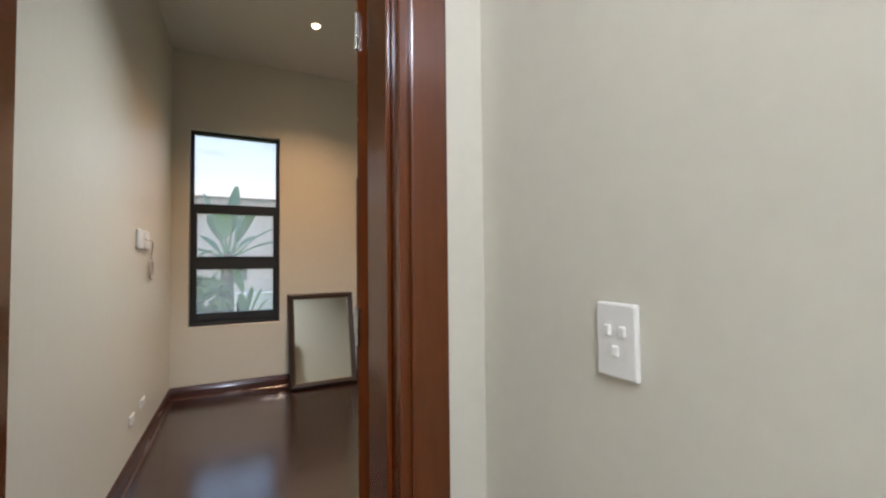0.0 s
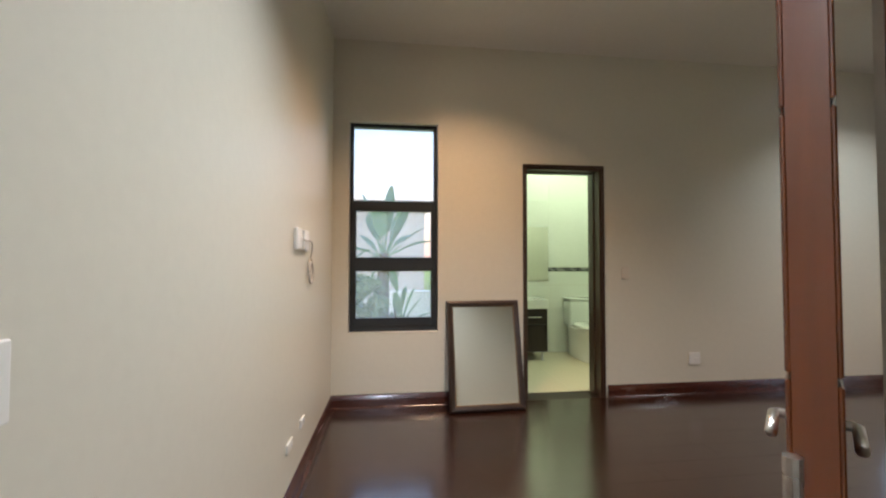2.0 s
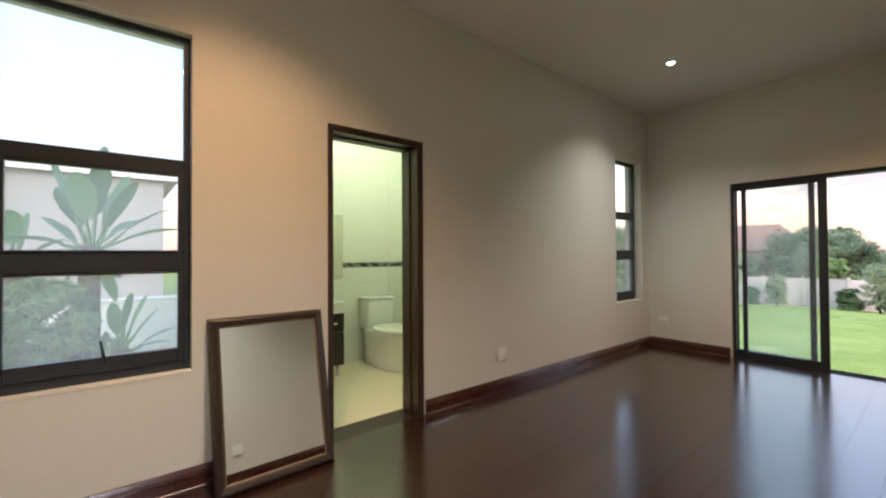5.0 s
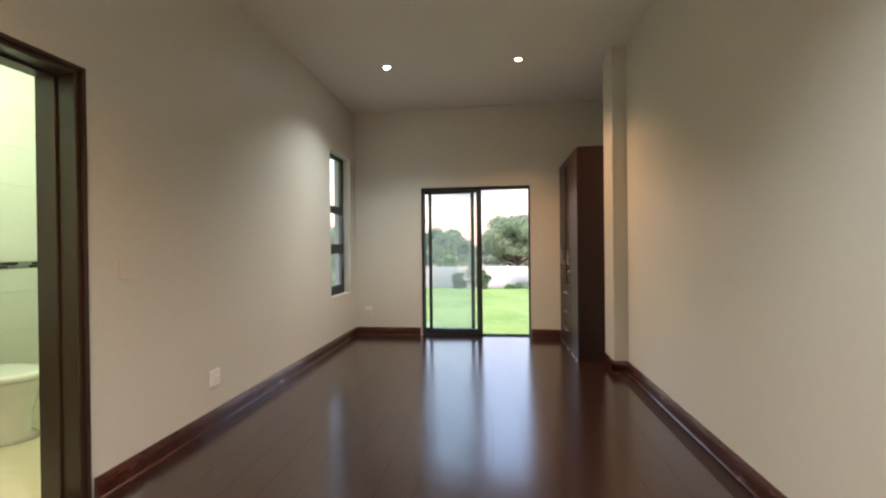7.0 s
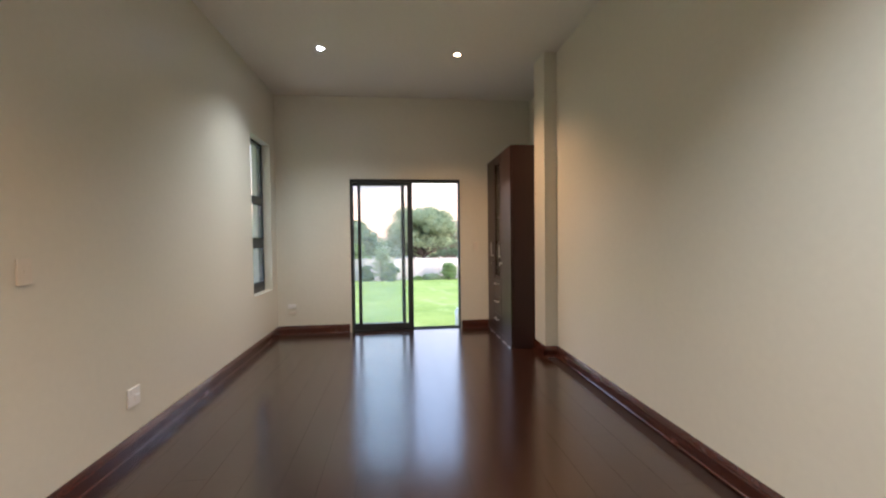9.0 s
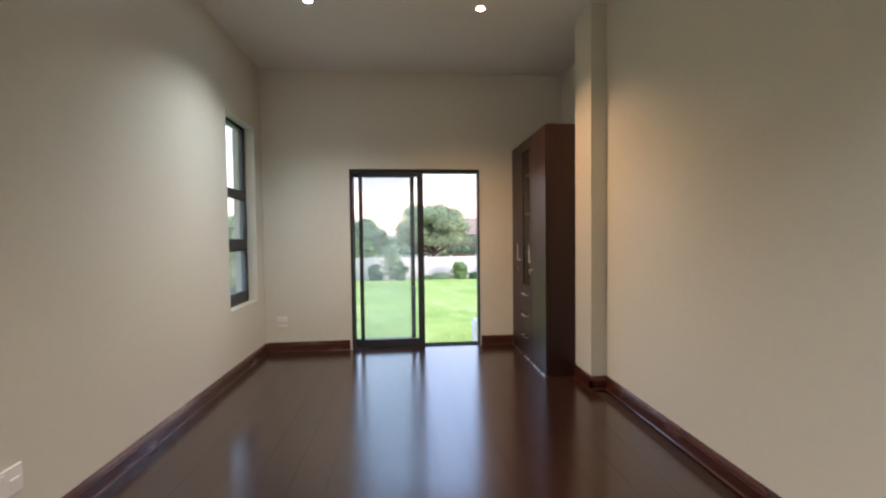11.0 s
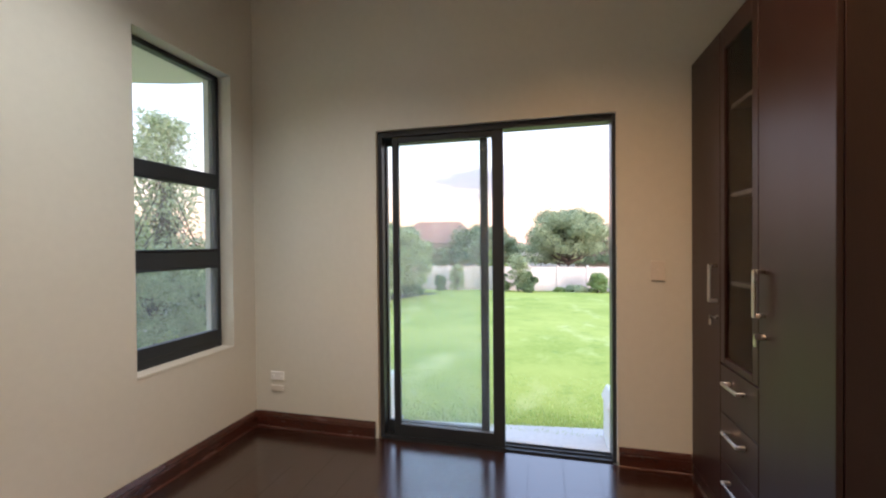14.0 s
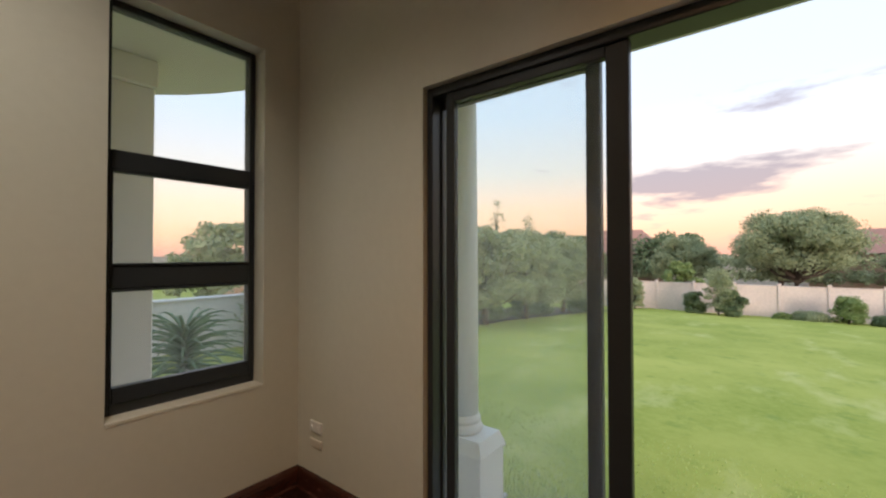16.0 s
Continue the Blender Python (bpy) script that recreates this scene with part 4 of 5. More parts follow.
round_column(7.23, -0.44)
round_column(7.23, -2.735)
structure("stoep_canopy", boxes((OUTE, 7.45, -4.2, 0.20, 2.78, 2.98), bevel=0.01), PLASTER, "plastered canopy slab over the stoep", "canopy")

outline = [(3.96, OUTN)] + [(OUTE, OUTN), (OUTE, 0.56), (6.72, 0.56)] + [(4.55 + 2.17 * math.cos(a), 0.56 + 2.25 * math.sin(a)) for a in (radians(k * 7.5) for k in range(1, 13))] + [(3.96, 2.81)]
structure("verandah_soffit", slab(outline, 2.73, 3.03), PLASTER, "plastered verandah roof with a curved edge", "canopy")
c = thing("square_column", (5.74, 1.55, -0.34), "plastered square verandah column with a plain capital", "column")
part("shaft", boxes((5.575, 5.915, 1.40, 1.70, -0.34, 2.53), bevel=0.008), PLASTER, c)
part("capital", boxes((5.55, 5.93, 1.365, 1.735, 2.53, 2.73), bevel=0.012), PLASTER, c)
structure("verandah_floor", boxes((3.96, OUTE, OUTN, 2.9, -0.8, -0.34)), CONCRETE, "pale screeded verandah floor", "pavement")

# ---- ground ----
def ground_z(x, y):
    """The lawn falls away from the house to the boundary wall."""
    fall = min(max(x - 7.4, 0), 26.2) * 0.065
    side = 0.02 * max(y - 3, 0) if y < 40 else 0.74
    return -0.40 - fall - min(side, 0.7) + 0.035 * noise.noise(Vector((x * 0.35, y * 0.35, 3))) * (1 if x > 7.5 else 0.2)


def ground_sheet():
    xs = [-2500, -400, -80, -20, -3, 3, 6.9] + [7.2 + 0.45 * i for i in range(62)] + [36, 42, 60, 120, 400, 2500]
    ys = [-2500, -400, -120, -60, -35] + [-24 + 0.8 * i for i in range(61)] + [30, 40, 70, 140, 400, 2500]
    bm = bmesh.new()
    grid = [[bm.verts.new((x, y, ground_z(x, y))) for y in ys] for x in xs]
    for a, b in zip(grid, grid[1:]):
        for j in range(len(ys) - 1):
            bm.faces.new((a[j], b[j], b[j + 1], a[j + 1]))
    ob = structure("ground", bm, LAWN, "mown green lawn with paler worn patches", "lawn")
    ob.data.materials.append(VELD)
    for p in ob.data.polygons:
        if p.center.x > 34:
            p.material_index = 1
    return ob


ground_sheet()


def blades(name, count, area, height, seed):
    rng = np.random.default_rng(seed)
    n = count
    u = rng.random(n)
    x = area[0] + (area[1] - area[0]) * u ** 2.6
    y = area[2] + (area[3] - area[2]) * rng.random(n)
    verts, faces = [], []
    for i in range(n):
        z = ground_z(x[i], y[i]) - 0.005
        a, h = rng.random() * 6.283, height * (0.5 + rng.random())
        w = 0.005 + 0.004 * rng.random()
        dx, dy, lx, ly = math.cos(a) * w, math.sin(a) * w, -math.sin(a) * h * 0.6 * rng.random(), math.cos(a) * h * 0.6 * rng.random()
        k = len(verts)
        verts += [(x[i] - dx, y[i] - dy, z), (x[i] + dx, y[i] + dy, z), (x[i] + lx, y[i] + ly, z + h)]
        faces.append((k, k + 1, k + 2))
    me = bpy.data.meshes.new(name)
    me.from_pydata(verts, [], faces)
    me.materials.append(BLADE)
    ob = new(name, me)
    return tagged(ob, "short green grass blades along the edge of the stoep", "grass", kind="stuff")


blades("grass", 16000, (7.43, 9.4, -5.0, 4.0), 0.022, 5)
blades("grass", 5000, (7.34, 7.95, -4.5, 1.5), 0.048, 6)


# ---- planting ----
def leaf_cloud(clumps, per_clump, size, seed, flat=0.8):
    """Many small folded leaves on uneven clumps: (centre, radius) pairs."""
    rng = np.random.default_rng(seed)
    verts, faces = [], []
    for c, r in clumps:
        d = rng.normal(size=(per_clump, 3))
        d /= np.linalg.norm(d, axis=1)[:, None]
        rad = r * (0.45 + 0.6 * rng.random(per_clump) ** 0.6)
        p = np.array(c) + d * rad[:, None] * np.array([1, 1, flat])
        q = rng.normal(size=(per_clump, 3))
        q[:, 2] *= 0.6
        q /= np.linalg.norm(q, axis=1)[:, None]
        s = np.cross(q, d)
        s /= np.linalg.norm(s, axis=1)[:, None] + 1e-6
        ln = size * (0.6 + 0.8 * rng.random(per_clump))
        for i in range(per_clump):
            a, b = q[i] * ln[i], s[i] * ln[i] * 0.42
            k = len(verts)
            verts += [tuple(p[i] - a), tuple(p[i] + b), tuple(p[i] + a), tuple(p[i] - b)]
            faces.append((k, k + 1, k + 2, k + 3))
    return verts, faces


def crown_mesh(name, clumps, per_clump, size, seed, mat, flat=0.8):
    v, f = leaf_cloud(clumps, per_clump, size, seed, flat)
    me = bpy.data.meshes.new(name)
    me.from_pydata(v, [], f)
    me.materials.append(mat)
    return me


def tree(name, label, x, y, height, spread, trunk, mat, seed, clumps=26, per_clump=260, size=0.16, base=None, low=0.35, flat=0.75, slim=False, bulk=1.0):
    rng = random.Random(seed)
    z0 = (ground_z(x, y) if base is None else base) - 0.05
    t = thing(name, (x, y, z0), label, "tree" if name == "tree" else "shrub")
    bm = bmesh.new()
    top = Vector((x + rng.uniform(-0.2, 0.2), y + rng.uniform(-0.2, 0.2), z0 + height * (0.9 if slim else 0.55)))
    tube(bm, [(x, y, z0), Vector((x, y, z0)).lerp(top, 0.5) + Vector((rng.uniform(-0.1, 0.1), rng.uniform(-0.1, 0.1), 0)), top], [trunk, trunk * 0.75, trunk * 0.35], 9)
    centres = []
    for k in range(clumps if slim else clumps * 2):
        a = rng.uniform(0, 6.283)
        u = rng.random()
        if slim:
            h = z0 + height * (low + (1 - low) * u)
            r = spread * (1.05 - 0.8 * u) * rng.uniform(0.2, 1)
            size_r = spread * (0.34 - 0.20 * u)
        else:
            h = z0 + height * (low + (0.92 - low) * u)
            dome = math.sqrt(max(0.05, 1 - ((u - 0.35) / 0.75) ** 2))
            r = spread * dome * math.sqrt(rng.random()) * 0.85
            size_r = spread * rng.uniform(0.13, 0.27) * bulk
        centres.append(((x + r * math.cos(a), y + r * math.sin(a), h), size_r))
    for c, r in centres[::3]:
        start = Vector((x, y, z0)).lerp(top, rng.uniform(0.35, 0.95))
        mid = start.lerp(Vector(c), 0.5) + Vector((0, 0, -0.06 * height))
        tube(bm, [start, mid, Vector(c)], [trunk * 0.4, trunk * 0.25, trunk * 0.08], 6)
    part("trunk", bm, BARK, t, smooth=True)
    ob = new("crown", crown_mesh("crown", centres, per_clump if slim else per_clump // 2, size, seed, mat, flat))
    ob.parent = t
    ob.matrix_parent_inverse = Matrix.Translation(-Vector((x, y, z0)))
    return t


# far tree line behind the boundary wall
WALLX = 33.6
FAR = -2.1
tree("tree", "broad olive-green tree with a rounded crown behind the wall", 44, -4.3, 6.8, 4.1, 0.30, LEAF_OLIVE, 11, clumps=90, per_clump=520, size=0.105, base=FAR, low=0.42)
tree("tree", "wide olive-green tree behind the wall", 48, 3.2, 5.3, 2.9, 0.24, LEAF_OLIVE, 12, clumps=60, per_clump=420, size=0.11, base=FAR, low=0.3)
tree("tree", "wide olive-green tree behind the wall", 52, -17.0, 6.0, 5.5, 0.3, LEAF_OLIVE, 13, clumps=60, per_clump=400, size=0.13, base=FAR, low=0.3)
tree("tree", "bright green young tree behind the wall", 37, 2.0, 3.3, 1.2, 0.10, LEAF_BRIGHT, 14, clumps=20, per_clump=220, size=0.15, base=FAR, low=0.3)
tree("tree", "olive-green tree behind the wall", 50, -3.5, 5.2, 3.6, 0.25, LEAF_OLIVE, 15, clumps=44, per_clump=380, size=0.12, base=FAR, low=0.3)
tree("tree", "dark green tree far behind the wall", 62, 6.5, 6.2, 5.5, 0.3, LEAF_DARK, 16, clumps=34, per_clump=220, size=0.24, base=FAR, low=0.3)
tree("tree", "dark green tree far behind the wall", 60, 20.0, 6.5, 6.0, 0.3, LEAF_DARK, 17, clumps=34, per_clump=220, size=0.24, base=FAR, low=0.3)
tree("tree", "olive-green tree far behind the wall", 62, -28.0, 6.5, 6.5, 0.3, LEAF_OLIVE, 18, clumps=34, per_clump=220, size=0.24, base=FAR, low=0.3)
_rng = random.Random(77)
_clumps = []
for _k in range(420):
    _y = -70 + 150 * _k / 420 + _rng.uniform(-0.5, 0.5)
    _top = 3.4 + 0.9 * noise.noise(Vector((_y * 0.11, 0.3, 0))) + 0.5 * noise.noise(Vector((_y * 0.45, 2.3, 0)))
    for _u in (0.35, 0.8):
        _clumps.append(((61 + _rng.uniform(-1.5, 1.5), _y, FAR + _top * _u), _rng.uniform(0.6, 1.05)))
tagged(new("far_trees", crown_mesh("far_trees", _clumps, 46, 0.24, 78, LEAF_OLIVE, 0.9)), "low hazy green line of far trees on the ground behind the wall", "trees", kind="stuff")
# shrubs and trees inside the garden
tree("tree", "feathery grey-green tree at the lawn's edge", 16.6, 5.2, 3.5, 1.7, 0.12, LEAF_OLIVE, 21, clumps=60, per_clump=520, size=0.055, low=0.26)
tree("tree", "feathery grey-green tree at the lawn's edge", 19.8, 5.3, 3.8, 1.8, 0.12, LEAF_OLIVE, 22, clumps=60, per_clump=480, size=0.06, low=0.24)
tree("tree", "dense grey-green garden tree at the end of the lawn", 24.5, 5.6, 3.9, 1.9, 0.12, LEAF_OLIVE, 23, clumps=56, per_clump=460, size=0.065, low=0.22)
tree("tree", "slim young tree with sparse upright twigs", 21.5, 7.6, 5.3, 0.85, 0.03, LEAF_OLIVE, 24, clumps=110, per_clump=5, size=0.06, low=0.25, slim=True)
tree("tree", "slim young tree with sparse upright twigs", 23.4, 6.9, 4.9, 1.0, 0.03, LEAF_OLIVE, 25, clumps=120, per_clump=5, size=0.06, low=0.25, slim=True)
tree("tree", "slim young tree with fine leaves on upright twigs", 10.6, 5.9, 4.75, 1.75, 0.05, LEAF_OLIVE, 26, clumps=260, per_clump=46, size=0.048, low=0.10, slim=True)
tree("shrub", "low grey-green garden shrub outside the corner window", 9.3, 4.6, 1.9, 1.1, 0.04, LEAF_OLIVE, 27, clumps=60, per_clump=220, size=0.04, low=0.10)
tree("shrub", "low grey-green garden shrub outside the corner window", 10.8, 5.1, 1.8, 1.0, 0.04, LEAF_DARK, 28, clumps=50, per_clump=200, size=0.045, low=0.10)
for _i, (_x, _y, _h, _r, _m) in enumerate([(32.2, 0.8, 1.3, 0.62, LEAF_DARK), (31.9, -0.35, 2.7, 0.85, LEAF_OLIVE), (31.8, -0.95, 1.5, 0.72, LEAF_DARK), (32.3, 5.3, 1.2, 0.45, LEAF_DARK),
                                           (32.2, 4.0, 2.1, 0.62, LEAF_OLIVE), (32.3, -5.5, 1.35, 0.65, LEAF_BRIGHT), (32.4, -3.1, 0.30, 0.40, LEAF_BRIGHT), (32.5, -4.2, 0.40, 0.75, LEAF_OLIVE),
                                           (32.3, -6.9, 0.45, 0.6, LEAF_DARK), (32.6, -9.0, 1.2, 1.0, LEAF_BRIGHT), (32.4, -11.2, 0.7, 1.2, LEAF_DARK)]):
    tree("shrub", "rounded garden shrub in front of the boundary wall", _x, _y, _h, _r, 0.05, _m, 40 + _i, clumps=26, per_clump=360, size=0.05, low=0.12, bulk=1.7)


for _i, (_x, _y, _h, _r) in enumerate([(16.9, 6.3, 0.9, 0.6), (18.3, 6.0, 0.7, 0.55), (20.6, 6.0, 0.8, 0.6), (22.6, 5.9, 0.7, 0.6), (26.0, 5.4, 0.9, 0.7)]):
    tree("shrub", "dark low shrub in the bed under the garden trees", _x, _y, _h, _r, 0.03, LEAF_DARK, 60 + _i, clumps=20, per_clump=260, size=0.05, low=0.10, bulk=1.5)


def garden_bed():
    """Bare soil under the trees, a little above the lawn."""
    bm = bmesh.new()
    rows = []
    for i in range(33):
        x = 14.5 + 0.45 * i
        near = 5.25 - 0.011 * max(x - 19, 0) ** 2 + 0.18 * noise.noise(Vector((x * 0.9, 1.0, 0)))
        rows.append([bm.verts.new((x, y, ground_z(x, y) + 0.025)) for y in (near, near + 0.25, near + 1.2, near + 2.4, 9.0)])
    for a, b in zip(rows, rows[1:]):
        for k in range(4):
            bm.faces.new((a[k], b[k], b[k + 1], a[k + 1]))
    structure("garden_bed", bm, SOIL, "bare soil bed under the garden trees", "flower bed")


garden_bed()


# ---- boundary wall of precast panels ----
def boundary_wall():
    b = thing("boundary_wall", (WALLX, -6, FAR), "pale pinkish precast concrete boundary wall behind the lawn", "garden wall", kind="structure")
    pitch = 2.0
    post_me = mesh_of("post", boxes((-0.075, 0.075, -0.075, 0.075, -0.4, 1.82), bevel=0.015), BOUNDARY)
    cap_me = mesh_of("post_cap", boxes((-0.09, 0.09, -0.09, 0.09, 1.82, 1.87), bevel=0.015), BOUNDARY)
    panel_me = mesh_of("panel", boxes((-0.03, 0.03, -pitch / 2 + 0.076, pitch / 2 - 0.076, 0.001, 0.433), bevel=0.005), BOUNDARY)
    coping_me = mesh_of("coping", boxes((-0.055, 0.055, -pitch / 2 + 0.076, pitch / 2 - 0.076, 0.0, 0.05), bevel=0.012), BOUNDARY)
    for i in range(-17, 13):
        y = i * pitch - 1.0
        z = FAR - 0.02
        for me, dy, dz in ((post_me, 0, 0), (cap_me, 0, 0)) + tuple((panel_me, pitch / 2, 0.434 * k - 0.03) for k in range(4)) + ((coping_me, pitch / 2, 1.706),):
            ob = new(me.name.split(".")[0], me)
            ob.parent = b
            ob.matrix_parent_inverse = Matrix.Translation((-WALLX, 6, -FAR))
            ob.location = (WALLX, y + dy, z + dz)


boundary_wall()


# ---- neighbouring houses ----
def house(x, y, z, w, d, wall_h, roof_h, label, wall_mat, turn):
    h = new("house")
    tagged(h, label, "house")
    part("wall", boxes((-w / 2, w / 2, -d / 2, d / 2, 0, wall_h)), wall_mat, h)
    bm = bmesh.new()
    e, r = 0.6, w * 0.28
    base = [bm.verts.new(p) for p in ((-w / 2 - e, -d / 2 - e, wall_h), (w / 2 + e, -d / 2 - e, wall_h), (w / 2 + e, d / 2 + e, wall_h), (-w / 2 - e, d / 2 + e, wall_h))]
    ridge = [bm.verts.new((-r, 0, wall_h + roof_h)), bm.verts.new((r, 0, wall_h + roof_h))]
    bm.faces.new((base[0], base[1], ridge[1], ridge[0]))
    bm.faces.new((base[1], base[2], ridge[1]))
    bm.faces.new((base[2], base[3], ridge[0], ridge[1]))
    bm.faces.new((base[3], base[0], ridge[0]))
    bm.faces.new(base[::-1])
    part("roof", bm, ROOFTILE, h)
    for k in range(3):
        a = -w / 2 + w * (0.2 + 0.3 * k)
        win = part("window", boxes((a - 0.65, a + 0.65, -d / 2 - 0.02, -d / 2 + 0.05, 1.0, 2.2)), ALU, h)
        part("pane", boxes((a - 0.58, a + 0.58, -d / 2 - 0.03, -d / 2 - 0.022, 1.07, 2.13)), GLASS, win)
    h.matrix_basis = Matrix.Translation((x, y, z)) @ pose(0, 0, 0, 0, 0, turn)


house(66, 14.0, FAR, 12, 9, 3.6, 3.4, "orange plastered house with a terracotta hipped roof", HOUSEWALL, 100)
house(66, -13.5, FAR, 13, 9, 3.6, 2.6, "plastered house with a terracotta hipped roof", HOUSEWALL, 80)
house(-3.3, 27.0, -0.8, 11.6, 8, 5.9, 0.3, "grey plastered house behind the garden wall", GREYPLASTER, 0)

# ---- north garden ----
g = thing("garden_wall", (2.0, 6.4, -0.3), "low whitewashed garden wall behind the plants", "garden wall", kind="structure")
part("wall_body", boxes((-9.0, 14.0, 6.3, 6.5, -0.6, 0.46)), WHITEWALL, g)
part("coping", boxes((-9.0, 14.0, 6.27, 6.53, 0.46, 0.51), bevel=0.01), WHITEWALL, g)


def paddle_leaf(base, way, length, width, droop, seed):
    """A long folded leaf with a midrib and a split edge."""
    rng = random.Random(seed)
    bm = bmesh.new()
    side = way.cross(Vector((0, 0, 1))).normalized()
    rows = []
    n = 12
    for i in range(n + 1):
        u = i / n
        p = base + way * length * u + Vector((0, 0, -droop * u * u * length))
        w = width * (math.sin(math.pi * min(u * 0.86 + 0.10, 1)) ** 0.8) * (1 + rng.uniform(-0.10, 0.10))
        lift = Vector((0, 0, 0.22 * w))
        rows.append((bm.verts.new(p - side * w + lift), bm.verts.new(p), bm.verts.new(p + side * w + lift)))
    for a, b in zip(rows, rows[1:]):
        bm.faces.new((a[0], a[1], b[1], b[0]))
        bm.faces.new((a[1], a[2], b[2], b[1]))
    return bm


def banana_plant(x, y, z1, fan, seed, label, wide=0.165):
    """fan: (sideways, upwards, forwards, length) of each leaf from the heart at height z1."""
    rng = random.Random(seed)
    z0 = ground_z(x, y)
    b = thing("banana_plant", (x, y, z0), label, "plant", "banana plants")
    heart = Vector((x, y, z1))
    bm = bmesh.new()
    tube(bm, [(x - 0.05, y, z0 - 0.05), Vector((x - 0.03, y, (z0 + z1) / 2)), heart], [0.15, 0.13, 0.09], 12)
    part("stem", bm, BARK, b, smooth=True)
    for k, (dx, dz, dy, ln) in enumerate(fan):
        way = Vector((dx, dy, dz)).normalized()
        base = heart + Vector((0.03 * dx, 0, rng.uniform(-0.15, 0.0)))
        stalk = bmesh.new()
        tube(stalk, [base, base + way * ln * 0.36], [0.030, 0.016], 6)
        lf = part("leaf", paddle_leaf(base + way * ln * 0.33, way, ln * 0.67, wide * rng.uniform(0.85, 1.1), rng.uniform(0.05, 0.22), seed * 50 + k), BANANA, b, smooth=True)
        part("stalk", stalk, BANANA, lf)
    return b


banana_plant(0.33, 4.3, 1.38, [(-0.36, 1.2, 0.1, 1.42), (0.13, 1.3, -0.1, 1.38), (0.34, 1.1, 0.2, 1.25), (0.42, 0.95, -0.2, 1.15), (-0.10, 0.85, -0.25, 1.05), (0.75, 0.72, 0.1, 1.15), (0.80, 0.35, -0.1, 1.0),
                              (-0.45, 0.55, 0.2, 0.75), (0.85, 0.02, 0.15, 0.95), (-0.6, 0.2, -0.2, 0.80), (-0.35, 0.95, 0.3, 0.95), (0.5, 0.45, 0.3, 0.85), (-0.7, -0.25, 0.1, 0.75),
                              (-0.45, -0.7, -0.1, 0.8), (0.3, -0.8, 0.2, 0.7)], 3, "tall banana plant with broad green leaves and a thick stem")
banana_plant(0.62, 4.0, 0.10, [(0.35, 1.0, 0.1, 0.85), (0.15, 1.1, -0.1, 0.80), (0.75, 0.55, 0.0, 0.70), (-0.1, 0.9, 0.2, 0.65), (0.9, 0.2, 0.15, 0.55), (0.5, 0.75, -0.2, 0.7)], 5, "young banana plant with light green leaves", 0.085)
banana_plant(-0.42, 4.8, 1.15, [(0.15, 1.1, 0.1, 0.85), (-0.4, 0.9, 0, 0.9), (0.55, 0.45, -0.1, 0.65), (-0.7, 0.3, 0.1, 0.7), (0.4, -0.2, 0, 0.6), (0.0, 0.9, -0.3, 0.8)], 4, "tall banana plant with broad green leaves", 0.12)
tree("shrub", "dark shrub below the banana plants", -0.02, 4.15, 1.45, 0.62, 0.04, LEAF_DARK, 61, clumps=34, per_clump=220, size=0.07, low=0.15)


def aloe(x, y, z0, height, n, seed):
    rng = random.Random(seed)
    a = thing("aloe", (x, y, z0), "green spiky aloe with arching leaves outside the window", "plant")
    bm = bmesh.new()
    tube(bm, [(x, y, z0 - 0.02), (x, y, z0 + height * 0.45)], [0.05, 0.04], 10)
    part("stem", bm, BARK, a)
    for k in range(n):
        t = k / n
        ang = 2.399 * k
        base = Vector((x, y, z0 + height * (0.25 + 0.3 * t)))
        way = Vector((math.cos(ang), math.sin(ang), 0.15 + 1.3 * t + rng.uniform(-0.1, 0.1))).normalized()
        ln = height * rng.uniform(0.50, 0.66)
        bm = bmesh.new()
        pts = [base + way * ln * u + Vector((0, 0, -0.55 * ln * u * u)) for u in (0, 0.25, 0.5, 0.75, 1)]
        tube(bm, pts, [0.022, 0.021, 0.017, 0.011, 0.002], 6)
        part("leaf", bm, ALOE, a, smooth=True)


aloe(6.75, 3.15, ground_z(6.75, 3.15), 1.5, 64, 8)
tree("tree", "soft green tree beyond the garden wall", 11.5, 13.0, 3.4, 1.9, 0.1, LEAF_OLIVE, 71, clumps=26, per_clump=220, size=0.12, base=-0.8, low=0.2)
tree("tree", "soft green tree beyond the garden wall", 17.5, 15.0, 3.4, 2.2, 0.1, LEAF_BRIGHT, 72, clumps=26, per_clump=220, size=0.12, base=-0.8, low=0.2)

# building sand and rubble behind the garden wall
def heap(name, label, category, x, y, z0, r, h, mat, seed):
    bm = bmesh.new()
    rings = [(1.0, 0.0), (0.85, 0.16), (0.65, 0.42), (0.4, 0.72), (0.18, 0.93), (0.04, 1.0)]
    loops = []
    for u, v in rings:
        loops.append([bm.verts.new((x + r * u * math.cos(a) * (1 + 0.12 * noise.noise(Vector((math.cos(a) * 2, math.sin(a) * 2, seed)))), y + r * u * math.sin(a), z0 + h * v + 0.05 * h * noise.noise(Vector((math.cos(a) * 3 * u, math.sin(a) * 3 * u, seed))))) for a in (2 * math.pi * k / 28 for k in range(28))])
    for a, b in zip(loops, loops[1:]):
        for k in range(28):
            bm.faces.new((a[k], a[(k + 1) % 28], b[(k + 1) % 28], b[k]))
    bm.faces.new(loops[-1])
    return tagged(part(name, bm, mat, None, smooth=True), label, category)


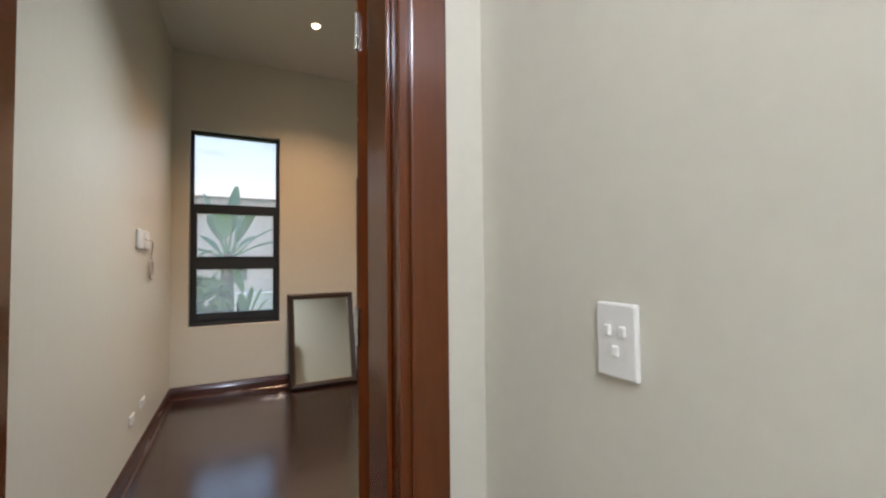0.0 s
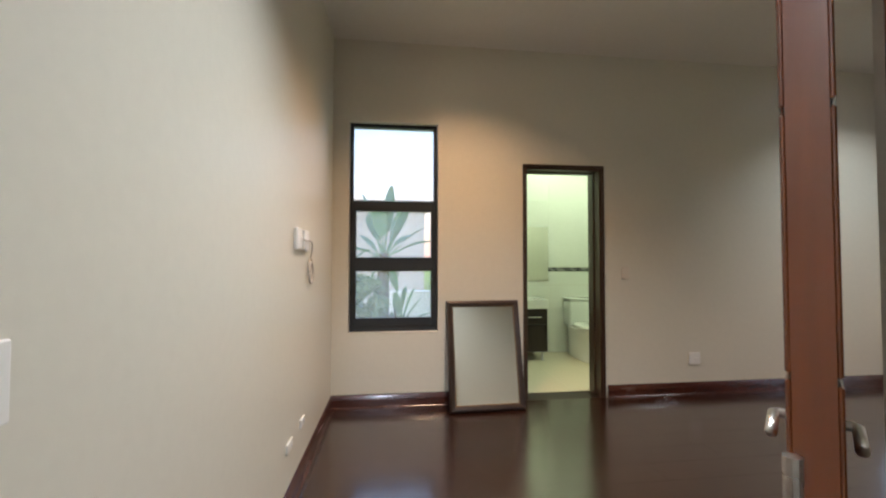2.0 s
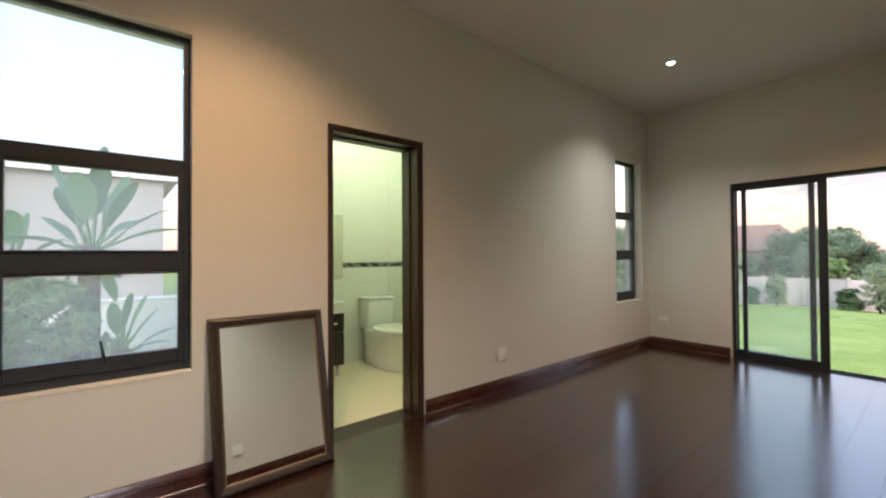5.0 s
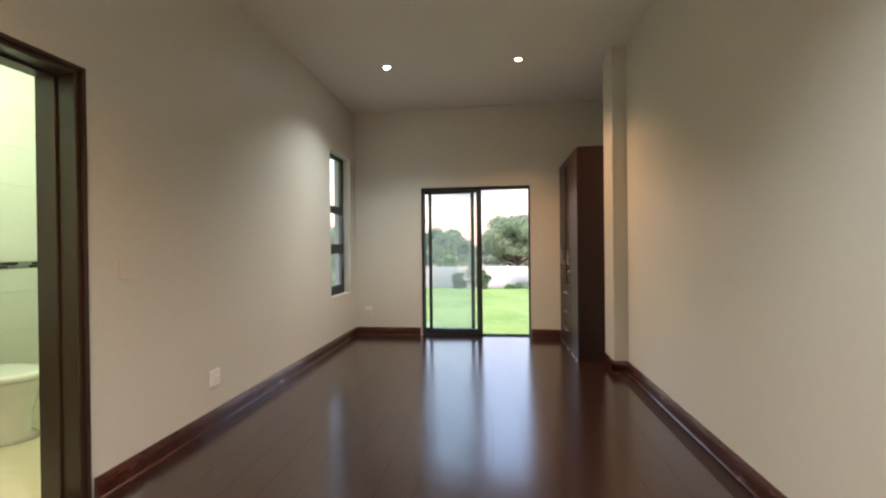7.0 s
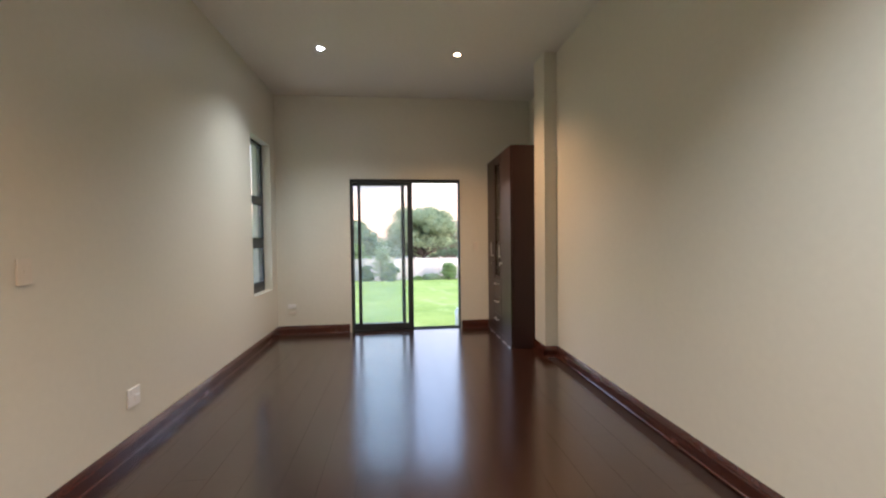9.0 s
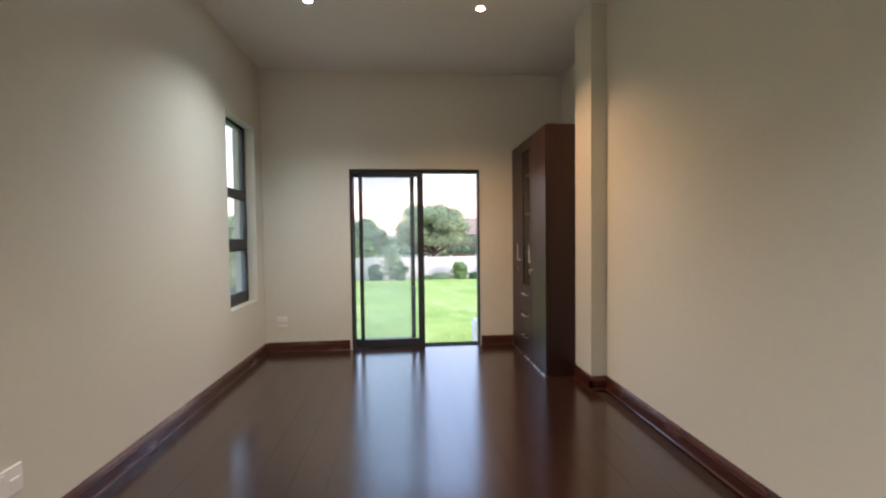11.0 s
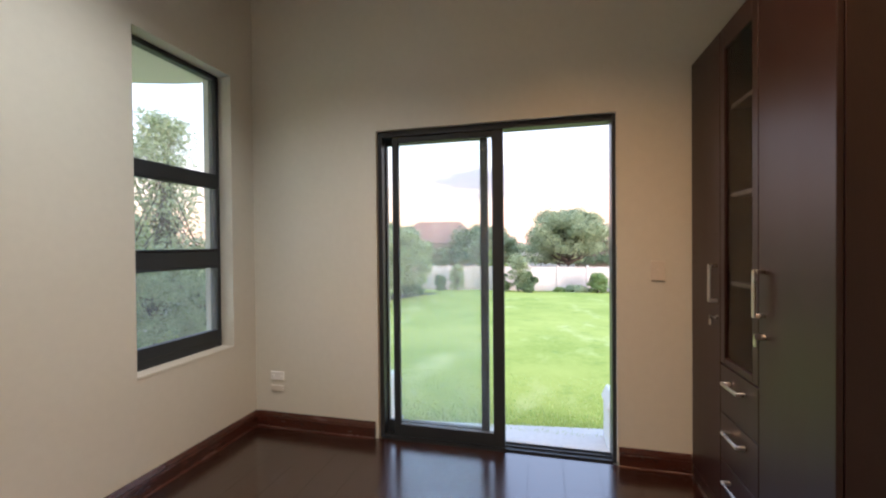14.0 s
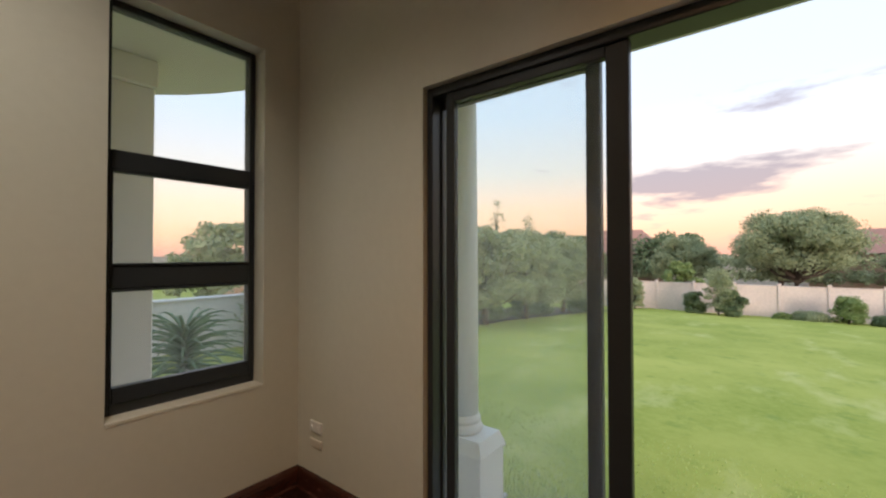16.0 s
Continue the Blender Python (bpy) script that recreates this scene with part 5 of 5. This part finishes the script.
heap("sand_heap", "heap of orange building sand behind the garden wall", "sand heap", 10.2, 8.6, -0.45, 1.7, 0.98, SAND, 2)
_rng = random.Random(9)
for _k in range(26):
    _x, _y = 8.9 + _rng.gauss(0, 0.6), 8.2 + _rng.gauss(0, 0.4)
    _r = _rng.uniform(0.07, 0.15)
    bm = bmesh.new()
    bmesh.ops.create_icosphere(bm, subdivisions=2, radius=_r, matrix=pose(_x, _y, -0.45 + _r * 0.7 + max(0, 0.75 - abs(_x - 8.9) * 0.7) * _rng.random(), _rng.uniform(0, 90), _rng.uniform(0, 90), 0) @ Matrix.Diagonal((1, 0.75, 0.6, 1)))
    for _v in bm.verts:
        _v.co += Vector((1, 1, 1)) * 0.15 * _r * noise.noise(_v.co * 6)
    tagged(part("rubble_stone", bm, STONE, None), "rough grey rubble stone in a heap", "stone", "rubble heap")

# ---- floor pieces ----
floor = structure("floor", boxes((0, EAST, NICHE, 0, -0.3, -0.010)), UNDER, "dark brown polished laminate plank floor", "floor")
PW, PL = 0.192, 1.285
plank_meshes = {}


def plank(x0, x1, y0, y1):
    key = (round(x1 - x0, 3), round(y1 - y0, 3))
    if key not in plank_meshes:
        w, d = key[0] / 2 - 0.0003, key[1] / 2 - 0.0003
        bm = bmesh.new()
        low = [bm.verts.new((sx * w, sy * d, -0.009)) for sx, sy in ((-1, -1), (1, -1), (1, 1), (-1, 1))]
        mid = [bm.verts.new((sx * w, sy * d, 0.0032)) for sx, sy in ((-1, -1), (1, -1), (1, 1), (-1, 1))]
        top = [bm.verts.new((sx * (w - 0.0004), sy * (d - 0.0004), 0.004)) for sx, sy in ((-1, -1), (1, -1), (1, 1), (-1, 1))]
        for a, b in ((low, mid), (mid, top)):
            for k in range(4):
                bm.faces.new((a[k], a[(k + 1) % 4], b[(k + 1) % 4], b[k]))
        bm.faces.new(top)
        plank_meshes[key] = mesh_of("plank", bm, PLANK)
    ob = new("plank", plank_meshes[key])
    ob.parent = floor
    ob.location = ((x0 + x1) / 2, (y0 + y1) / 2, 0)


row, y = 0, 0.0
while y > NICHE + 0.01:
    y2 = max(y - PW, NICHE)
    x = -[0.0, 0.52, 0.93, 0.27, 0.76][row % 5]
    while x < EAST - 0.01:
        a, b = max(x, 0.0), min(x + PL, EAST)
        if y2 < SOUTH - 0.001:
            a = max(a, 5.062)
        if b - a > 0.02:
            plank(a, b, y2, y)
        x += PL
    y, row = y2, row + 1
structure("doorway_floor", boxes((ENTRY[0], ENTRY[1], OUTS, SOUTH, -0.3, 0.002)), PLANK, "dark laminate floor in the entrance doorway", "floor")

bath_floor = structure("bathroom_floor", boxes((BX0, BX1, OUTN, BY1, -0.3, -0.006)), GROUT, "beige tiled bathroom floor", "floor")
tile_me = mesh_of("tile", boxes((-0.1993, 0.1993, -0.1973, 0.1973, -0.006, 0.002), bevel=0.0008), FLOORTILE)
for i in range(6):
    for j in range(4):
        x, y = BX0 + 0.185 + 0.4 * i, OUTN + 0.2 + 0.396 * j
        if x < BX1 and y < BY1 + 0.1:
            ob = new("tile", tile_me)
            ob.parent = bath_floor
            ob.location = (x, y, 0)
bath_wall = bpy.data.objects["bathroom_wall_north"]
wall_tile = mesh_of("wall_tile", boxes((-0.2994, 0.2994, -0.006, 0.004, -0.1494, 0.1494), bevel=0.0008), TILE)
for i in range(4):
    for j in range(9):
        z = 0.155 + 0.3 * j + (0.05 if j > 2 else 0) + (0.18 if j > 2 else 0)
        if j > 2:
            z = 1.145 + 0.15 + 0.3 * (j - 3)
        if j == 2:
            z = 0.755
        if z < 2.8:
            ob = new("wall_tile", wall_tile)
            ob.parent = bath_wall
            ob.location = (BX0 + 0.28 + 0.6 * i, BY1, z)
half_tile = mesh_of("wall_tile", boxes((-0.299, 0.299, -0.006, 0.004, -0.088, 0.088), bevel=0.0015), TILE)
for i in range(4):
    ob = new("wall_tile", half_tile)
    ob.parent = bath_wall
    ob.location = (BX0 + 0.28 + 0.6 * i, BY1, 0.996)
chip = mesh_of("mosaic_tile", boxes((-0.0245, 0.0245, -0.007, 0.004, -0.0115, 0.0115), bevel=0.0015), MOSAIC)
for i in range(46):
    for j in range(2):
        ob = new("mosaic_tile", chip)
        ob.parent = bath_wall
        ob.location = (BX0 + 0.03 + 0.05 * i + 0.02 * j, BY1, 1.1025 + 0.025 * j)
